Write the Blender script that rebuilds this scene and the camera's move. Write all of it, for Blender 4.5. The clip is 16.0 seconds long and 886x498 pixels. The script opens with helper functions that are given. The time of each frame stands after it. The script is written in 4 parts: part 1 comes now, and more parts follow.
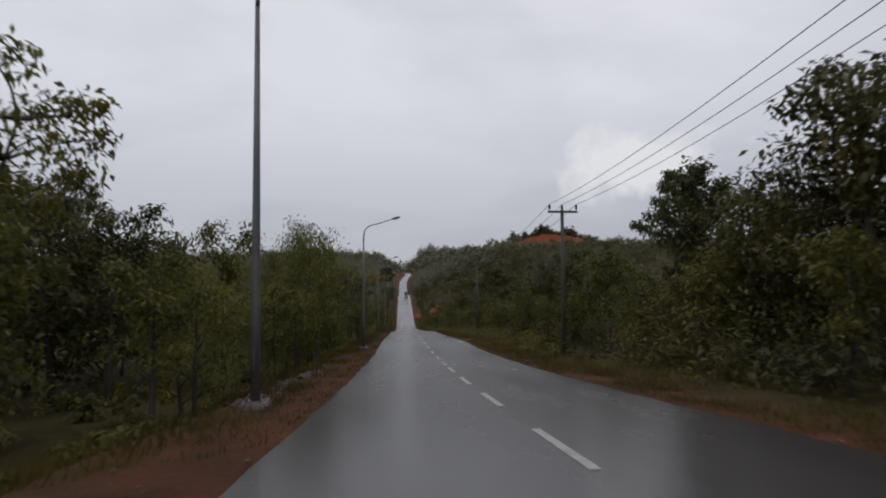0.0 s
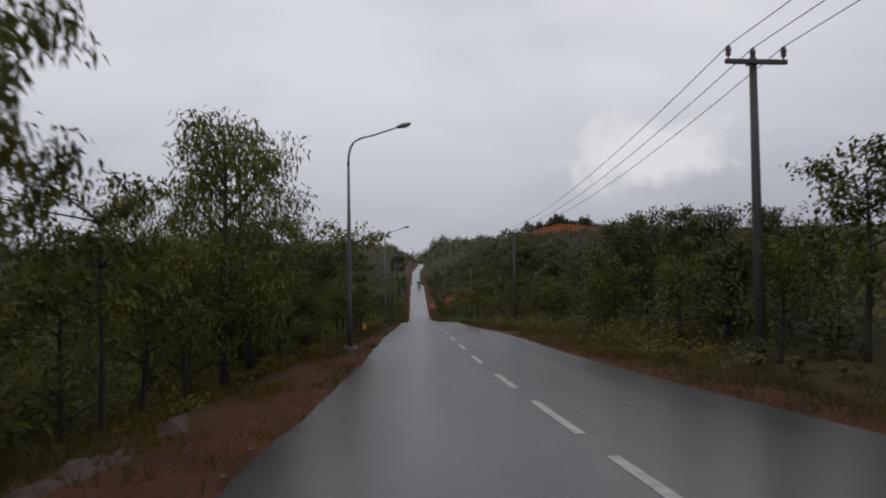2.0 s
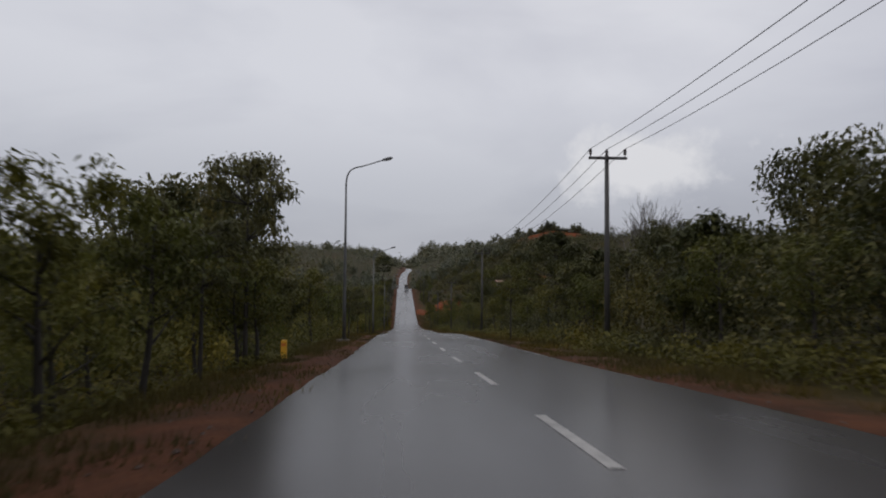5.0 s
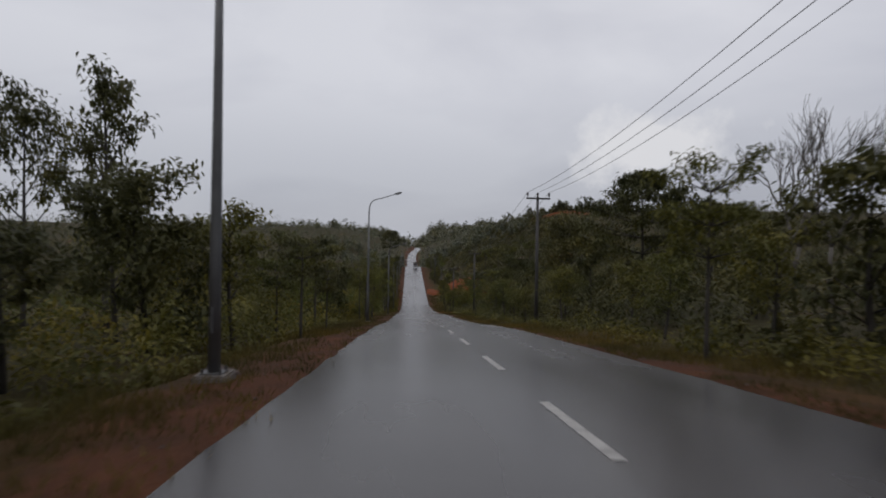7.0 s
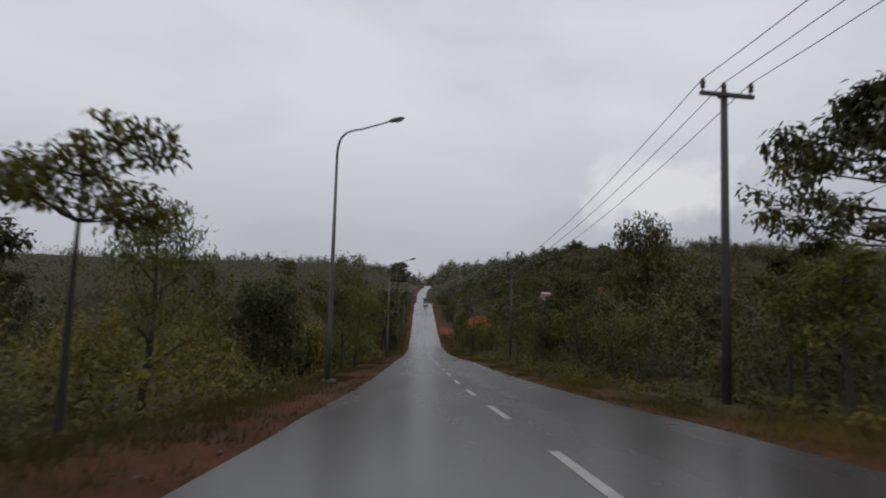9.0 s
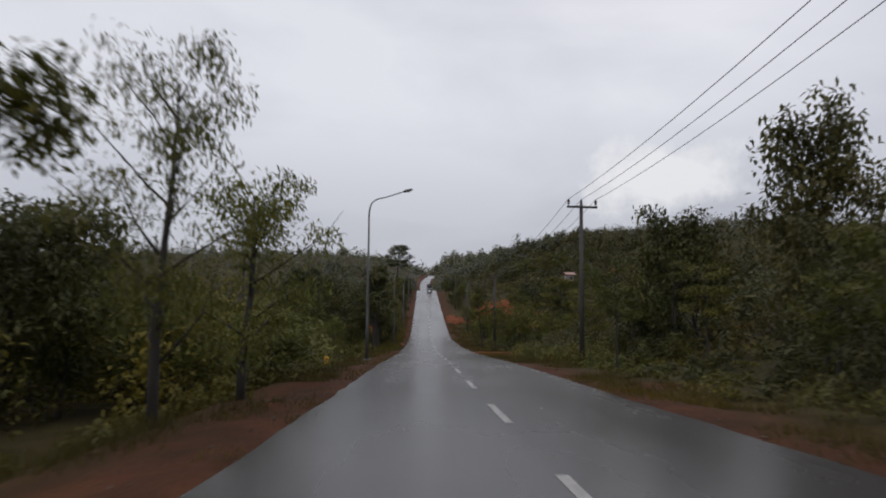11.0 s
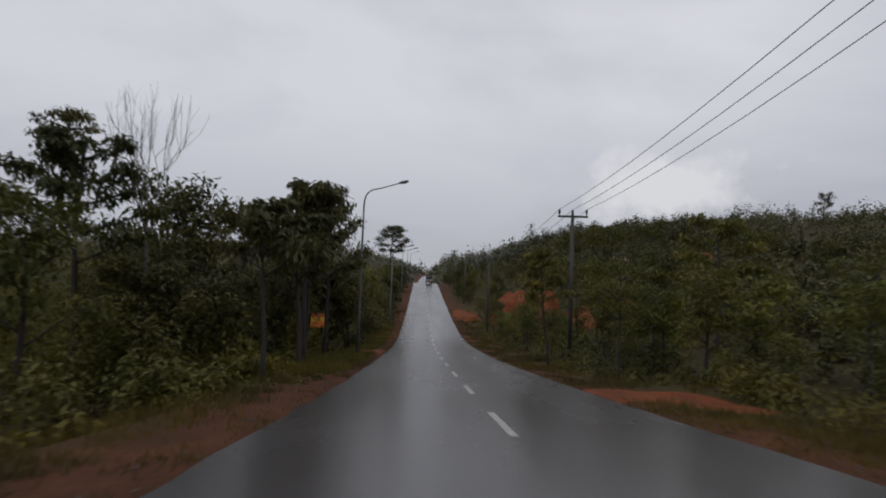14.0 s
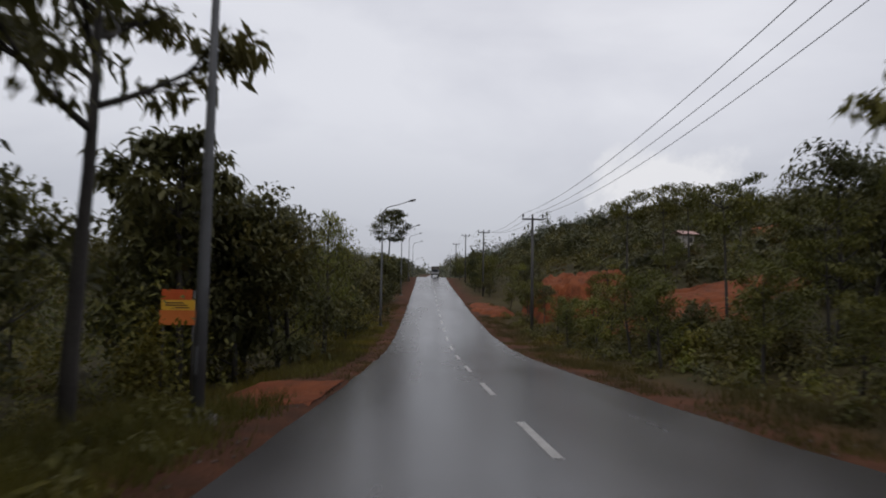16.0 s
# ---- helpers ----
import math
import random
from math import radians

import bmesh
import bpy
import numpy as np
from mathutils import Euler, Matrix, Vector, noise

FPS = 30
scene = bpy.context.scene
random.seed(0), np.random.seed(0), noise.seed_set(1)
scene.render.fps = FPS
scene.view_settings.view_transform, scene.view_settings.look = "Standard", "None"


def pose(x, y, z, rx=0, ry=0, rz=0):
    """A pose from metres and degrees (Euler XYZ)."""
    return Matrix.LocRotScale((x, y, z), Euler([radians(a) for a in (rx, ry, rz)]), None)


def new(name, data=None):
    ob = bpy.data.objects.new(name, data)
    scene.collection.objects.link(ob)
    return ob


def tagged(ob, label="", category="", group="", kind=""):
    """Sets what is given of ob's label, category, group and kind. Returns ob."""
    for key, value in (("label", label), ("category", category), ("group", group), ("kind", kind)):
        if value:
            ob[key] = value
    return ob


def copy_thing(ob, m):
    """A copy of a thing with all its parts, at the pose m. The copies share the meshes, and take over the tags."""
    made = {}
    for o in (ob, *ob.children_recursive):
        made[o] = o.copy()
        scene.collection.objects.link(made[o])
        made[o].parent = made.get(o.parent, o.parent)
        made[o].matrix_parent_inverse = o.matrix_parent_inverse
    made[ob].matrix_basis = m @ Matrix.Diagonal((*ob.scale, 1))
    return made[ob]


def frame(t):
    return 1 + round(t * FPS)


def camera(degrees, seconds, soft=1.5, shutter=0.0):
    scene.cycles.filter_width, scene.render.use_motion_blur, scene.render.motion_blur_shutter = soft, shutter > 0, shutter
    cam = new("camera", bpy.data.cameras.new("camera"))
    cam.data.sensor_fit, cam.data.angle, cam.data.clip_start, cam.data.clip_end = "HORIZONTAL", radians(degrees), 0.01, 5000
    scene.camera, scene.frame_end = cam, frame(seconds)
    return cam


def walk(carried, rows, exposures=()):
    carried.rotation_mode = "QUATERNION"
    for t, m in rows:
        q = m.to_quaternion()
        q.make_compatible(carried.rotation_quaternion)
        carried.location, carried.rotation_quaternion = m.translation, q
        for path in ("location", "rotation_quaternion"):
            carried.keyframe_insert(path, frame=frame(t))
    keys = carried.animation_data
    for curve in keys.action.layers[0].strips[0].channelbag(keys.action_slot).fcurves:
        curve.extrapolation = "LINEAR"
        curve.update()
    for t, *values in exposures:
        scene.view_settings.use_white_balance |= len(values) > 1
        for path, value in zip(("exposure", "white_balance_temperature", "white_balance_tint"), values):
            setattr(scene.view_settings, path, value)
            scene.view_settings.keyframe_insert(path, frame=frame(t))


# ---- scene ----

# ---------------------------------------------------------------- camera and its drive
cam = camera(78.0, 16.0, soft=1.9, shutter=0.3)
# seconds, x, y, z, yaw, pitch, roll
PATH = [
    (0, -1.83, -1.98, 1.54, -4.42, 2.11, 0.39), (0.5, -1.79, 2.28, 1.01, -3.61, 2.44, 0.52),
    (1, -1.79, 6.35, 0.53, -3.44, 2.52, 0.59), (1.5, -1.82, 10.51, -0.03, -3.09, 2.46, 0.90),
    (2, -1.83, 14.50, -0.46, -3.11, 1.29, 0.81), (2.5, -1.74, 16.44, -0.77, -4.04, 1.09, 0.57),
    (3, -1.71, 20.30, -1.17, -4.71, 0.47, 0.74), (3.5, -1.65, 25.31, -1.66, -4.88, 1.40, 0.99),
    (4, -1.62, 30.62, -2.08, -4.74, 1.85, 0.18), (4.2, -1.63, 32.74, -2.27, -4.74, 2.13, -0.05),
    (6.3, -1.69, 55.15, -4.23, -3.84, 1.37, -0.60), (6.5, -1.68, 57.43, -4.45, -3.67, 1.15, -0.45),
    (7, -1.68, 63.17, -4.96, -3.49, -0.01, -0.80), (7.5, -1.73, 68.80, -5.45, -2.95, 0.63, -1.02),
    (8, -1.68, 74.52, -5.94, -2.70, 3.71, -3.02), (8.2, -1.65, 76.79, -6.23, -2.76, 4.45, -2.64),
    (10.3, -1.35, 100.59, -8.76, -1.77, 3.70, -0.88), (10.5, -1.33, 102.93, -9.05, -1.76, 3.91, -0.86),
    (11, -1.35, 108.83, -9.66, -2.06, 3.32, -0.49), (11.5, -1.25, 114.75, -10.28, -1.89, 2.88, -0.37),
    (12, -1.30, 120.53, -10.83, -1.86, 2.93, -0.88), (12.5, -1.29, 126.20, -11.38, -1.26, 3.34, -1.35),
    (13, -1.26, 132.10, -12.05, -1.50, 4.38, -1.67), (13.5, -1.25, 138.14, -12.70, -1.95, 3.51, -1.64),
    (14, -1.30, 144.14, -13.36, -2.16, 3.65, -2.10), (14.5, -1.47, 150.13, -13.84, -2.26, 3.91, -1.50),
    (15, -1.51, 156.31, -14.42, -2.16, 3.37, -1.78), (15.5, -1.49, 162.29, -14.98, -1.59, 3.28, -1.44),
    (16, -1.47, 168.12, -15.60, -1.82, 3.92, -0.91)]


def car_view(x, y, z, yaw, pitch, roll):
    return pose(x, y, z, 0, 0, yaw) @ pose(0, 0, 0, 90 + pitch) @ pose(0, 0, 0, 0, 0, -roll)


walk(cam, [(r[0], car_view(*r[1:])) for r in PATH],
     exposures=[(0, 0.05), (2, 0.0), (3.5, -0.03), (7, -0.05), (8.2, -0.05), (10.3, 0.08), (11, 0.15), (12.5, 0.2), (13, -0.06), (13.5, -0.08), (14.5, -0.05), (15, -0.04), (15.5, 0.08), (16, 0.12)])

# ---------------------------------------------------------------- sky and light: overcast, rain clouds
world = bpy.data.worlds.new("sky")
scene.world = world
world.use_nodes = True
wt = world.node_tree
wt.nodes.clear()


def wn(kind, **inputs):
    n = wt.nodes.new(kind)
    for k, v in inputs.items():
        n.inputs[k.replace("_", " ")].default_value = v
    return n


w_out, w_bg = wn("ShaderNodeOutputWorld"), wn("ShaderNodeBackground", Strength=0.1)
sky = wt.nodes.new("ShaderNodeTexSky")
sky.sky_type, sky.sun_disc = "NISHITA", False
sky.sun_elevation, sky.sun_rotation = radians(55), radians(25)
sky.dust_density, sky.air_density = 3.0, 1.0
co = wt.nodes.new("ShaderNodeTexCoord")
cloud = wn("ShaderNodeTexNoise", Scale=1.5, Detail=5.0, Roughness=0.5, Distortion=0.3)
stretch = wn("ShaderNodeMapping")
stretch.inputs["Scale"].default_value = (1.0, 1.0, 2.6)
wt.links.new(co.outputs["Generated"], stretch.inputs["Vector"])
wt.links.new(stretch.outputs["Vector"], cloud.inputs["Vector"])
tone = wt.nodes.new("ShaderNodeValToRGB")
tone.color_ramp.elements[0].position, tone.color_ramp.elements[0].color = 0.36, (5.3, 5.4, 6.05, 1)
tone.color_ramp.elements[1].position, tone.color_ramp.elements[1].color = 0.62, (6.9, 6.98, 7.5, 1)
aside = wn("ShaderNodeSeparateXYZ")
wt.links.new(co.outputs["Generated"], aside.inputs["Vector"])
veer = wn("ShaderNodeMath")
veer.operation = "MULTIPLY_ADD"
veer.inputs[1].default_value = -0.16
wt.links.new(aside.outputs["X"], veer.inputs[0])
wt.links.new(cloud.outputs["Fac"], veer.inputs[2])
wt.links.new(veer.outputs["Value"], tone.inputs["Fac"])
cover = wn("ShaderNodeMix", Factor=0.93)
cover.data_type = "RGBA"
wt.links.new(sky.outputs["Color"], cover.inputs["A"])
wt.links.new(tone.outputs["Color"], cover.inputs["B"])
# one bright cumulus low in the sky ahead and to the right
heap = wn("ShaderNodeVectorMath")
heap.operation = "DISTANCE"
squash = wn("ShaderNodeMapping")
squash.inputs["Scale"].default_value = (1.0, 1.0, 2.4)
wob = wn("ShaderNodeTexNoise", Scale=11.0, Detail=6.0, Roughness=0.6)
wt.links.new(co.outputs["Generated"], wob.inputs["Vector"])
wt.links.new(co.outputs["Generated"], squash.inputs["Vector"])
wt.links.new(squash.outputs["Vector"], heap.inputs[0])
az, el = radians(23.5), radians(10.3)
heap.inputs[1].default_value = (math.sin(az) * math.cos(el), math.cos(az) * math.cos(el), math.sin(el) * 2.4)
edge_w = wn("ShaderNodeMath")
edge_w.operation = "MULTIPLY_ADD"
edge_w.inputs[1].default_value = 0.34
wt.links.new(wob.outputs["Fac"], edge_w.inputs[0])
wt.links.new(heap.outputs["Value"], edge_w.inputs[2])
puff = wt.nodes.new("ShaderNodeValToRGB")
puff.color_ramp.elements[0].position, puff.color_ramp.elements[0].color = 0.25, (1, 1, 1, 1)
puff.color_ramp.elements[1].position, puff.color_ramp.elements[1].color = 0.33, (0, 0, 0, 1)
wt.links.new(edge_w.outputs["Value"], puff.inputs["Fac"])
white = wn("ShaderNodeMix")
white.data_type = "RGBA"
white.inputs["B"].default_value = (7.5, 7.5, 7.75, 1)
half = wn("ShaderNodeMath")
half.operation = "MULTIPLY"
half.inputs[1].default_value = 0.8
wt.links.new(puff.outputs["Color"], half.inputs[0])
wt.links.new(half.outputs["Value"], white.inputs["Factor"])
# the cloud layer is thicker and greyer towards the horizon
low = wt.nodes.new("ShaderNodeValToRGB")
low.color_ramp.interpolation = "EASE"
low.color_ramp.elements[0].position, low.color_ramp.elements[0].color = 0.06, (0.72, 0.735, 0.76, 1)
low.color_ramp.elements[1].position, low.color_ramp.elements[1].color = 0.34, (1.0, 1.0, 1.0, 1)
wt.links.new(aside.outputs["Z"], low.inputs["Fac"])
deck = wn("ShaderNodeMix", Factor=1.0)
deck.data_type, deck.blend_type = "RGBA", "MULTIPLY"
wt.links.new(cover.outputs["Result"], deck.inputs["A"])
wt.links.new(low.outputs["Color"], deck.inputs["B"])
wt.links.new(deck.outputs["Result"], white.inputs["A"])
wt.links.new(white.outputs["Result"], w_bg.inputs["Color"])
wt.links.new(w_bg.outputs["Background"], w_out.inputs["Surface"])

sun = new("sun", bpy.data.lights.new("sun", "SUN"))
sun.data.energy, sun.data.angle, sun.data.color = 0.5, radians(30), (1.0, 0.97, 0.93)
sun.matrix_world = pose(0, 0, 60, 35, 0, -25)

# ---------------------------------------------------------------- materials


def material(name, rough=0.7, metal=0.0, spec=0.5):
    m = bpy.data.materials.new(name)
    m.use_nodes = True
    b = m.node_tree.nodes["Principled BSDF"]
    b.inputs["Roughness"].default_value, b.inputs["Metallic"].default_value = rough, metal
    b.inputs["Specular IOR Level"].default_value = spec
    return m, m.node_tree, b


def node(tree, kind, **inputs):
    n = tree.nodes.new(kind)
    for k, v in inputs.items():
        n.inputs[k.replace("_", " ")].default_value = v
    return n


def ramp(tree, source, stops):
    r = tree.nodes.new("ShaderNodeValToRGB")
    while len(r.color_ramp.elements) < len(stops):
        r.color_ramp.elements.new(0.5)
    for e, (p, c) in zip(r.color_ramp.elements, stops):
        e.position, e.color = p, (*c, 1)
    tree.links.new(source, r.inputs["Fac"])
    return r.outputs["Color"]


def noise_of(tree, scale, detail=4.0, rough=0.6, coords="Object", stretch=(1, 1, 1)):
    c, mp = tree.nodes.new("ShaderNodeTexCoord"), node(tree, "ShaderNodeMapping", Scale=stretch)
    n = node(tree, "ShaderNodeTexNoise", Scale=scale, Detail=detail, Roughness=rough)
    tree.links.new(c.outputs[coords], mp.inputs["Vector"])
    tree.links.new(mp.outputs["Vector"], n.inputs["Vector"])
    return n.outputs["Fac"]


def bump(tree, bsdf, source, strength, distance):
    n = node(tree, "ShaderNodeBump", Strength=strength, Distance=distance)
    tree.links.new(source, n.inputs["Height"])
    tree.links.new(n.outputs["Normal"], bsdf.inputs["Normal"])


def mix(tree, fac, a, b, how="MIX"):
    n = tree.nodes.new("ShaderNodeMix")
    n.data_type, n.blend_type = "RGBA", how
    for s, key in ((fac, "Factor"), (a, "A"), (b, "B")):
        if isinstance(s, (int, float)):
            n.inputs[key].default_value = s
        elif isinstance(s, tuple):
            n.inputs[key].default_value = (*s, 1)
        else:
            tree.links.new(s, n.inputs[key])
    return n.outputs["Result"]


def speckled(name, stops, scale, rough=0.7, metal=0.0, spec=0.5, bump_by=0.3, bump_d=0.01, fine=40.0, stretch=(1, 1, 1)):
    """A material of two noises: broad stains and fine grain."""
    m, t, b = material(name, rough, metal, spec)
    broad, grain = noise_of(t, scale, stretch=stretch), noise_of(t, fine)
    c = mix(t, 0.35, ramp(t, broad, stops), ramp(t, grain, stops))
    t.links.new(c, b.inputs["Base Color"])
    bump(t, b, grain, bump_by, bump_d)
    return m


def leaf_material(name, dark, mid, light, rough=0.55, gloss=0.24):
    m, t, b = material(name, rough, 0.0, gloss)
    g = t.nodes.new("ShaderNodeNewGeometry")
    oi = t.nodes.new("ShaderNodeObjectInfo")
    stops = [(0.0, dark), (0.55, mid), (1.0, light)]
    clump = noise_of(t, 0.7, 3.0, 0.6)
    c = mix(t, 0.7, ramp(t, g.outputs["Random Per Island"], stops), ramp(t, clump, [(0.32, dark), (0.52, mid), (0.7, light)]))
    shade = ramp(t, oi.outputs["Random"], [(0.0, (0.75, 0.8, 0.7)), (1.0, (1.2, 1.1, 1.0))])
    c = mix(t, 1.0, c, shade, "MULTIPLY")
    stand = ramp(t, noise_of(t, 0.16, 3.0, 0.55), [(0.36, (0.78, 0.8, 0.9)), (0.5, (1, 1, 1)), (0.64, (1.45, 1.25, 0.85))])
    c = mix(t, 1.0, c, stand, "MULTIPLY")
    t.links.new(c, b.inputs["Base Color"])
    tr = t.nodes.new("ShaderNodeBsdfTranslucent")
    t.links.new(c, tr.inputs["Color"])
    ms = node(t, "ShaderNodeMixShader", Fac=0.36)
    t.links.new(b.outputs["BSDF"], ms.inputs[1])
    t.links.new(tr.outputs["BSDF"], ms.inputs[2])
    t.links.new(ms.outputs["Shader"], t.nodes["Material Output"].inputs["Surface"])
    return m


LEAF_DARK = leaf_material("leaf_dark", (0.050, 0.054, 0.023), (0.083, 0.085, 0.034), (0.131, 0.125, 0.049))
LEAF_MID = leaf_material("leaf_mid", (0.069, 0.074, 0.020), (0.115, 0.117, 0.030), (0.173, 0.161, 0.043))
LEAF_PALE = leaf_material("leaf_pale", (0.081, 0.092, 0.024), (0.132, 0.146, 0.034), (0.207, 0.205, 0.054))
LEAF_BROWN = leaf_material("leaf_brown", (0.042, 0.034, 0.014), (0.084, 0.069, 0.024), (0.144, 0.092, 0.036))
LEAF_WEED = leaf_material("leaf_weed", (0.069, 0.066, 0.016), (0.117, 0.110, 0.025), (0.182, 0.163, 0.041))
LEAF_HILL = leaf_material("leaf_hill", (0.055, 0.058, 0.029), (0.088, 0.088, 0.042), (0.136, 0.126, 0.063), 0.5, 0.27)
# far leaves paler, greyer and glossier: rain haze put into the material
LEAF_FAR_HAZE = leaf_material("leaf_far_haze", (0.077, 0.082, 0.050), (0.110, 0.115, 0.070), (0.147, 0.147, 0.098), 0.42, 0.6)
GRASS = leaf_material("grass_blade", (0.05, 0.042, 0.014), (0.085, 0.072, 0.022), (0.15, 0.115, 0.04), 0.6)
BARK = speckled("bark", [(0.3, (0.018, 0.015, 0.012)), (0.7, (0.062, 0.053, 0.044))], 3.0, 0.8, bump_by=0.6, fine=25.0, stretch=(1, 1, 0.25))
BARK_GREY = speckled("bark_grey", [(0.3, (0.09, 0.085, 0.08)), (0.7, (0.24, 0.23, 0.21))], 3.0, 0.75, bump_by=0.5, fine=25.0, stretch=(1, 1, 0.25))
BARK_DRY = speckled("bark_dry", [(0.3, (0.055, 0.048, 0.042)), (0.7, (0.15, 0.135, 0.12))], 3.0, 0.8, bump_by=0.5, fine=25.0, stretch=(1, 1, 0.25))
GALV = speckled("galvanised_steel", [(0.3, (0.085, 0.085, 0.087)), (0.7, (0.15, 0.15, 0.153))], 2.0, 0.5, 0.3, bump_by=0.05, fine=60.0)
LAMP_SHELL = speckled("lamp_shell", [(0.3, (0.1, 0.1, 0.105)), (0.7, (0.16, 0.16, 0.165))], 6.0, 0.45, 0.3, bump_by=0.03)
LAMP_GLASS = speckled("lamp_glass", [(0.3, (0.5, 0.5, 0.48)), (0.7, (0.6, 0.6, 0.58))], 8.0, 0.15, bump_by=0.0)
CONCRETE = speckled("weathered_concrete", [(0.3, (0.08, 0.065, 0.055)), (0.7, (0.2, 0.175, 0.155))], 2.5, 0.8, bump_by=0.5, fine=35.0)
POLE_GREY = speckled("pole_concrete", [(0.3, (0.032, 0.03, 0.029)), (0.7, (0.08, 0.075, 0.072))], 1.2, 0.75, bump_by=0.3, fine=30.0, stretch=(1, 1, 0.3))
STEEL_DARK = speckled("dark_steel", [(0.3, (0.05, 0.048, 0.048)), (0.7, (0.1, 0.095, 0.09))], 5.0, 0.6, 0.5, bump_by=0.1)
PORCELAIN = speckled("brown_porcelain", [(0.3, (0.03, 0.02, 0.018)), (0.7, (0.06, 0.04, 0.035))], 9.0, 0.2, bump_by=0.0)
WIRE = speckled("aluminium_wire", [(0.3, (0.05, 0.05, 0.052)), (0.7, (0.09, 0.09, 0.095))], 4.0, 0.5, 0.5, bump_by=0.0)
PAINT_WHITE = speckled("road_paint", [(0.3, (0.12, 0.113, 0.108)), (0.5, (0.34, 0.325, 0.305)), (0.8, (0.5, 0.485, 0.455))], 5.0, 0.3, bump_by=0.3, fine=60.0)
SIGN_YELLOW = speckled("sign_yellow", [(0.3, (0.6, 0.33, 0.03)), (0.7, (0.72, 0.42, 0.05))], 2.0, 0.4, bump_by=0.02)
SIGN_ORANGE = speckled("sign_orange", [(0.3, (0.5, 0.13, 0.03)), (0.7, (0.62, 0.19, 0.05))], 2.0, 0.4, bump_by=0.02)
SIGN_RED = speckled("sign_red", [(0.3, (0.42, 0.07, 0.02)), (0.7, (0.55, 0.11, 0.03))], 2.0, 0.4, bump_by=0.02)
SIGN_INK = speckled("sign_ink", [(0.3, (0.06, 0.03, 0.02)), (0.7, (0.09, 0.05, 0.03))], 2.0, 0.5, bump_by=0.0)
TRUCK_PAINT = speckled("truck_paint", [(0.3, (0.25, 0.25, 0.26)), (0.7, (0.33, 0.33, 0.34))], 2.0, 0.35, bump_by=0.02)
TRUCK_DARK = speckled("truck_tarp", [(0.3, (0.05, 0.04, 0.035)), (0.7, (0.1, 0.085, 0.07))], 2.0, 0.7, bump_by=0.3)
RUBBER = speckled("rubber", [(0.3, (0.015, 0.015, 0.015)), (0.7, (0.03, 0.03, 0.03))], 5.0, 0.8, bump_by=0.1)
WINDSCREEN = speckled("truck_windscreen", [(0.3, (0.015, 0.017, 0.02)), (0.7, (0.025, 0.027, 0.03))], 3.0, 0.08, bump_by=0.0)
HUT_WALL = speckled("hut_boards", [(0.3, (0.3, 0.27, 0.24)), (0.7, (0.48, 0.44, 0.4))], 3.0, 0.8, bump_by=0.3, stretch=(1, 1, 0.2))
HUT_ROOF = speckled("hut_roof", [(0.3, (0.3, 0.16, 0.13)), (0.7, (0.45, 0.28, 0.24))], 2.0, 0.55, bump_by=0.2)
GRAVEL = speckled("brown_gravel", [(0.3, (0.05, 0.03, 0.022)), (0.7, (0.12, 0.085, 0.07))], 6.0, 0.8, bump_by=0.4)
STONE = speckled("verge_stone", [(0.3, (0.032, 0.02, 0.015)), (0.55, (0.066, 0.04, 0.03)), (0.8, (0.11, 0.072, 0.056))], 4.0, 0.75, bump_by=0.6, bump_d=0.02, fine=22.0)


def laterite():
    m, t, b = material("laterite", 0.9, 0.0, 0.15)
    broad, fine, rill = noise_of(t, 0.55, 6.0, 0.65), noise_of(t, 7.0, 5.0, 0.65), noise_of(t, 1.6, 4.0, 0.6, stretch=(1.0, 0.35, 0.35))
    c = ramp(t, broad, [(0.32, (0.07, 0.022, 0.011)), (0.5, (0.15, 0.04, 0.016)), (0.68, (0.23, 0.068, 0.024))])
    c = mix(t, 0.45, c, ramp(t, rill, [(0.36, (0.06, 0.02, 0.011)), (0.52, (0.19, 0.05, 0.017)), (0.72, (0.3, 0.088, 0.028))]))
    c = mix(t, 0.3, c, ramp(t, fine, [(0.35, (0.05, 0.018, 0.01)), (0.65, (0.24, 0.08, 0.03))]))
    t.links.new(c, b.inputs["Base Color"])
    bump(t, b, mix(t, 0.5, rill, fine), 0.9, 0.12)
    return m


RED_EARTH = laterite()


def asphalt():
    """Worn wet asphalt: smoother and darker in the wheel paths, dry-grey towards the edges, stained patches, fine grit."""
    m, t, b = material("wet_asphalt", 0.3, 0.0, 0.5)
    streak = noise_of(t, 0.75, 3.0, 0.5, stretch=(1.0, 0.015, 1.0))
    patch, stain, grit = noise_of(t, 0.16, 4.0, 0.55), noise_of(t, 0.9, 5.0, 0.65), noise_of(t, 90.0, 3.0)
    base = ramp(t, streak, [(0.3, (0.036, 0.031, 0.031)), (0.7, (0.052, 0.045, 0.0445))])
    base = mix(t, 0.45, base, ramp(t, patch, [(0.35, (0.033, 0.029, 0.029)), (0.65, (0.056, 0.05, 0.049))]))
    base = mix(t, 0.25, base, ramp(t, stain, [(0.35, (0.02, 0.018, 0.018)), (0.6, (0.052, 0.047, 0.045))]))
    base = mix(t, 0.2, base, ramp(t, grit, [(0.35, (0.022, 0.022, 0.022)), (0.7, (0.09, 0.088, 0.086))]))
    t.links.new(base, b.inputs["Base Color"])
    wet = mix(t, 0.55, ramp(t, patch, [(0.3, (0.21, 0.21, 0.21)), (0.7, (0.31, 0.31, 0.31))]), ramp(t, streak, [(0.3, (0.2, 0.2, 0.2)), (0.7, (0.31, 0.31, 0.31))]))
    t.links.new(wet, b.inputs["Roughness"])
    bump(t, b, grit, 0.2, 0.002)
    return m


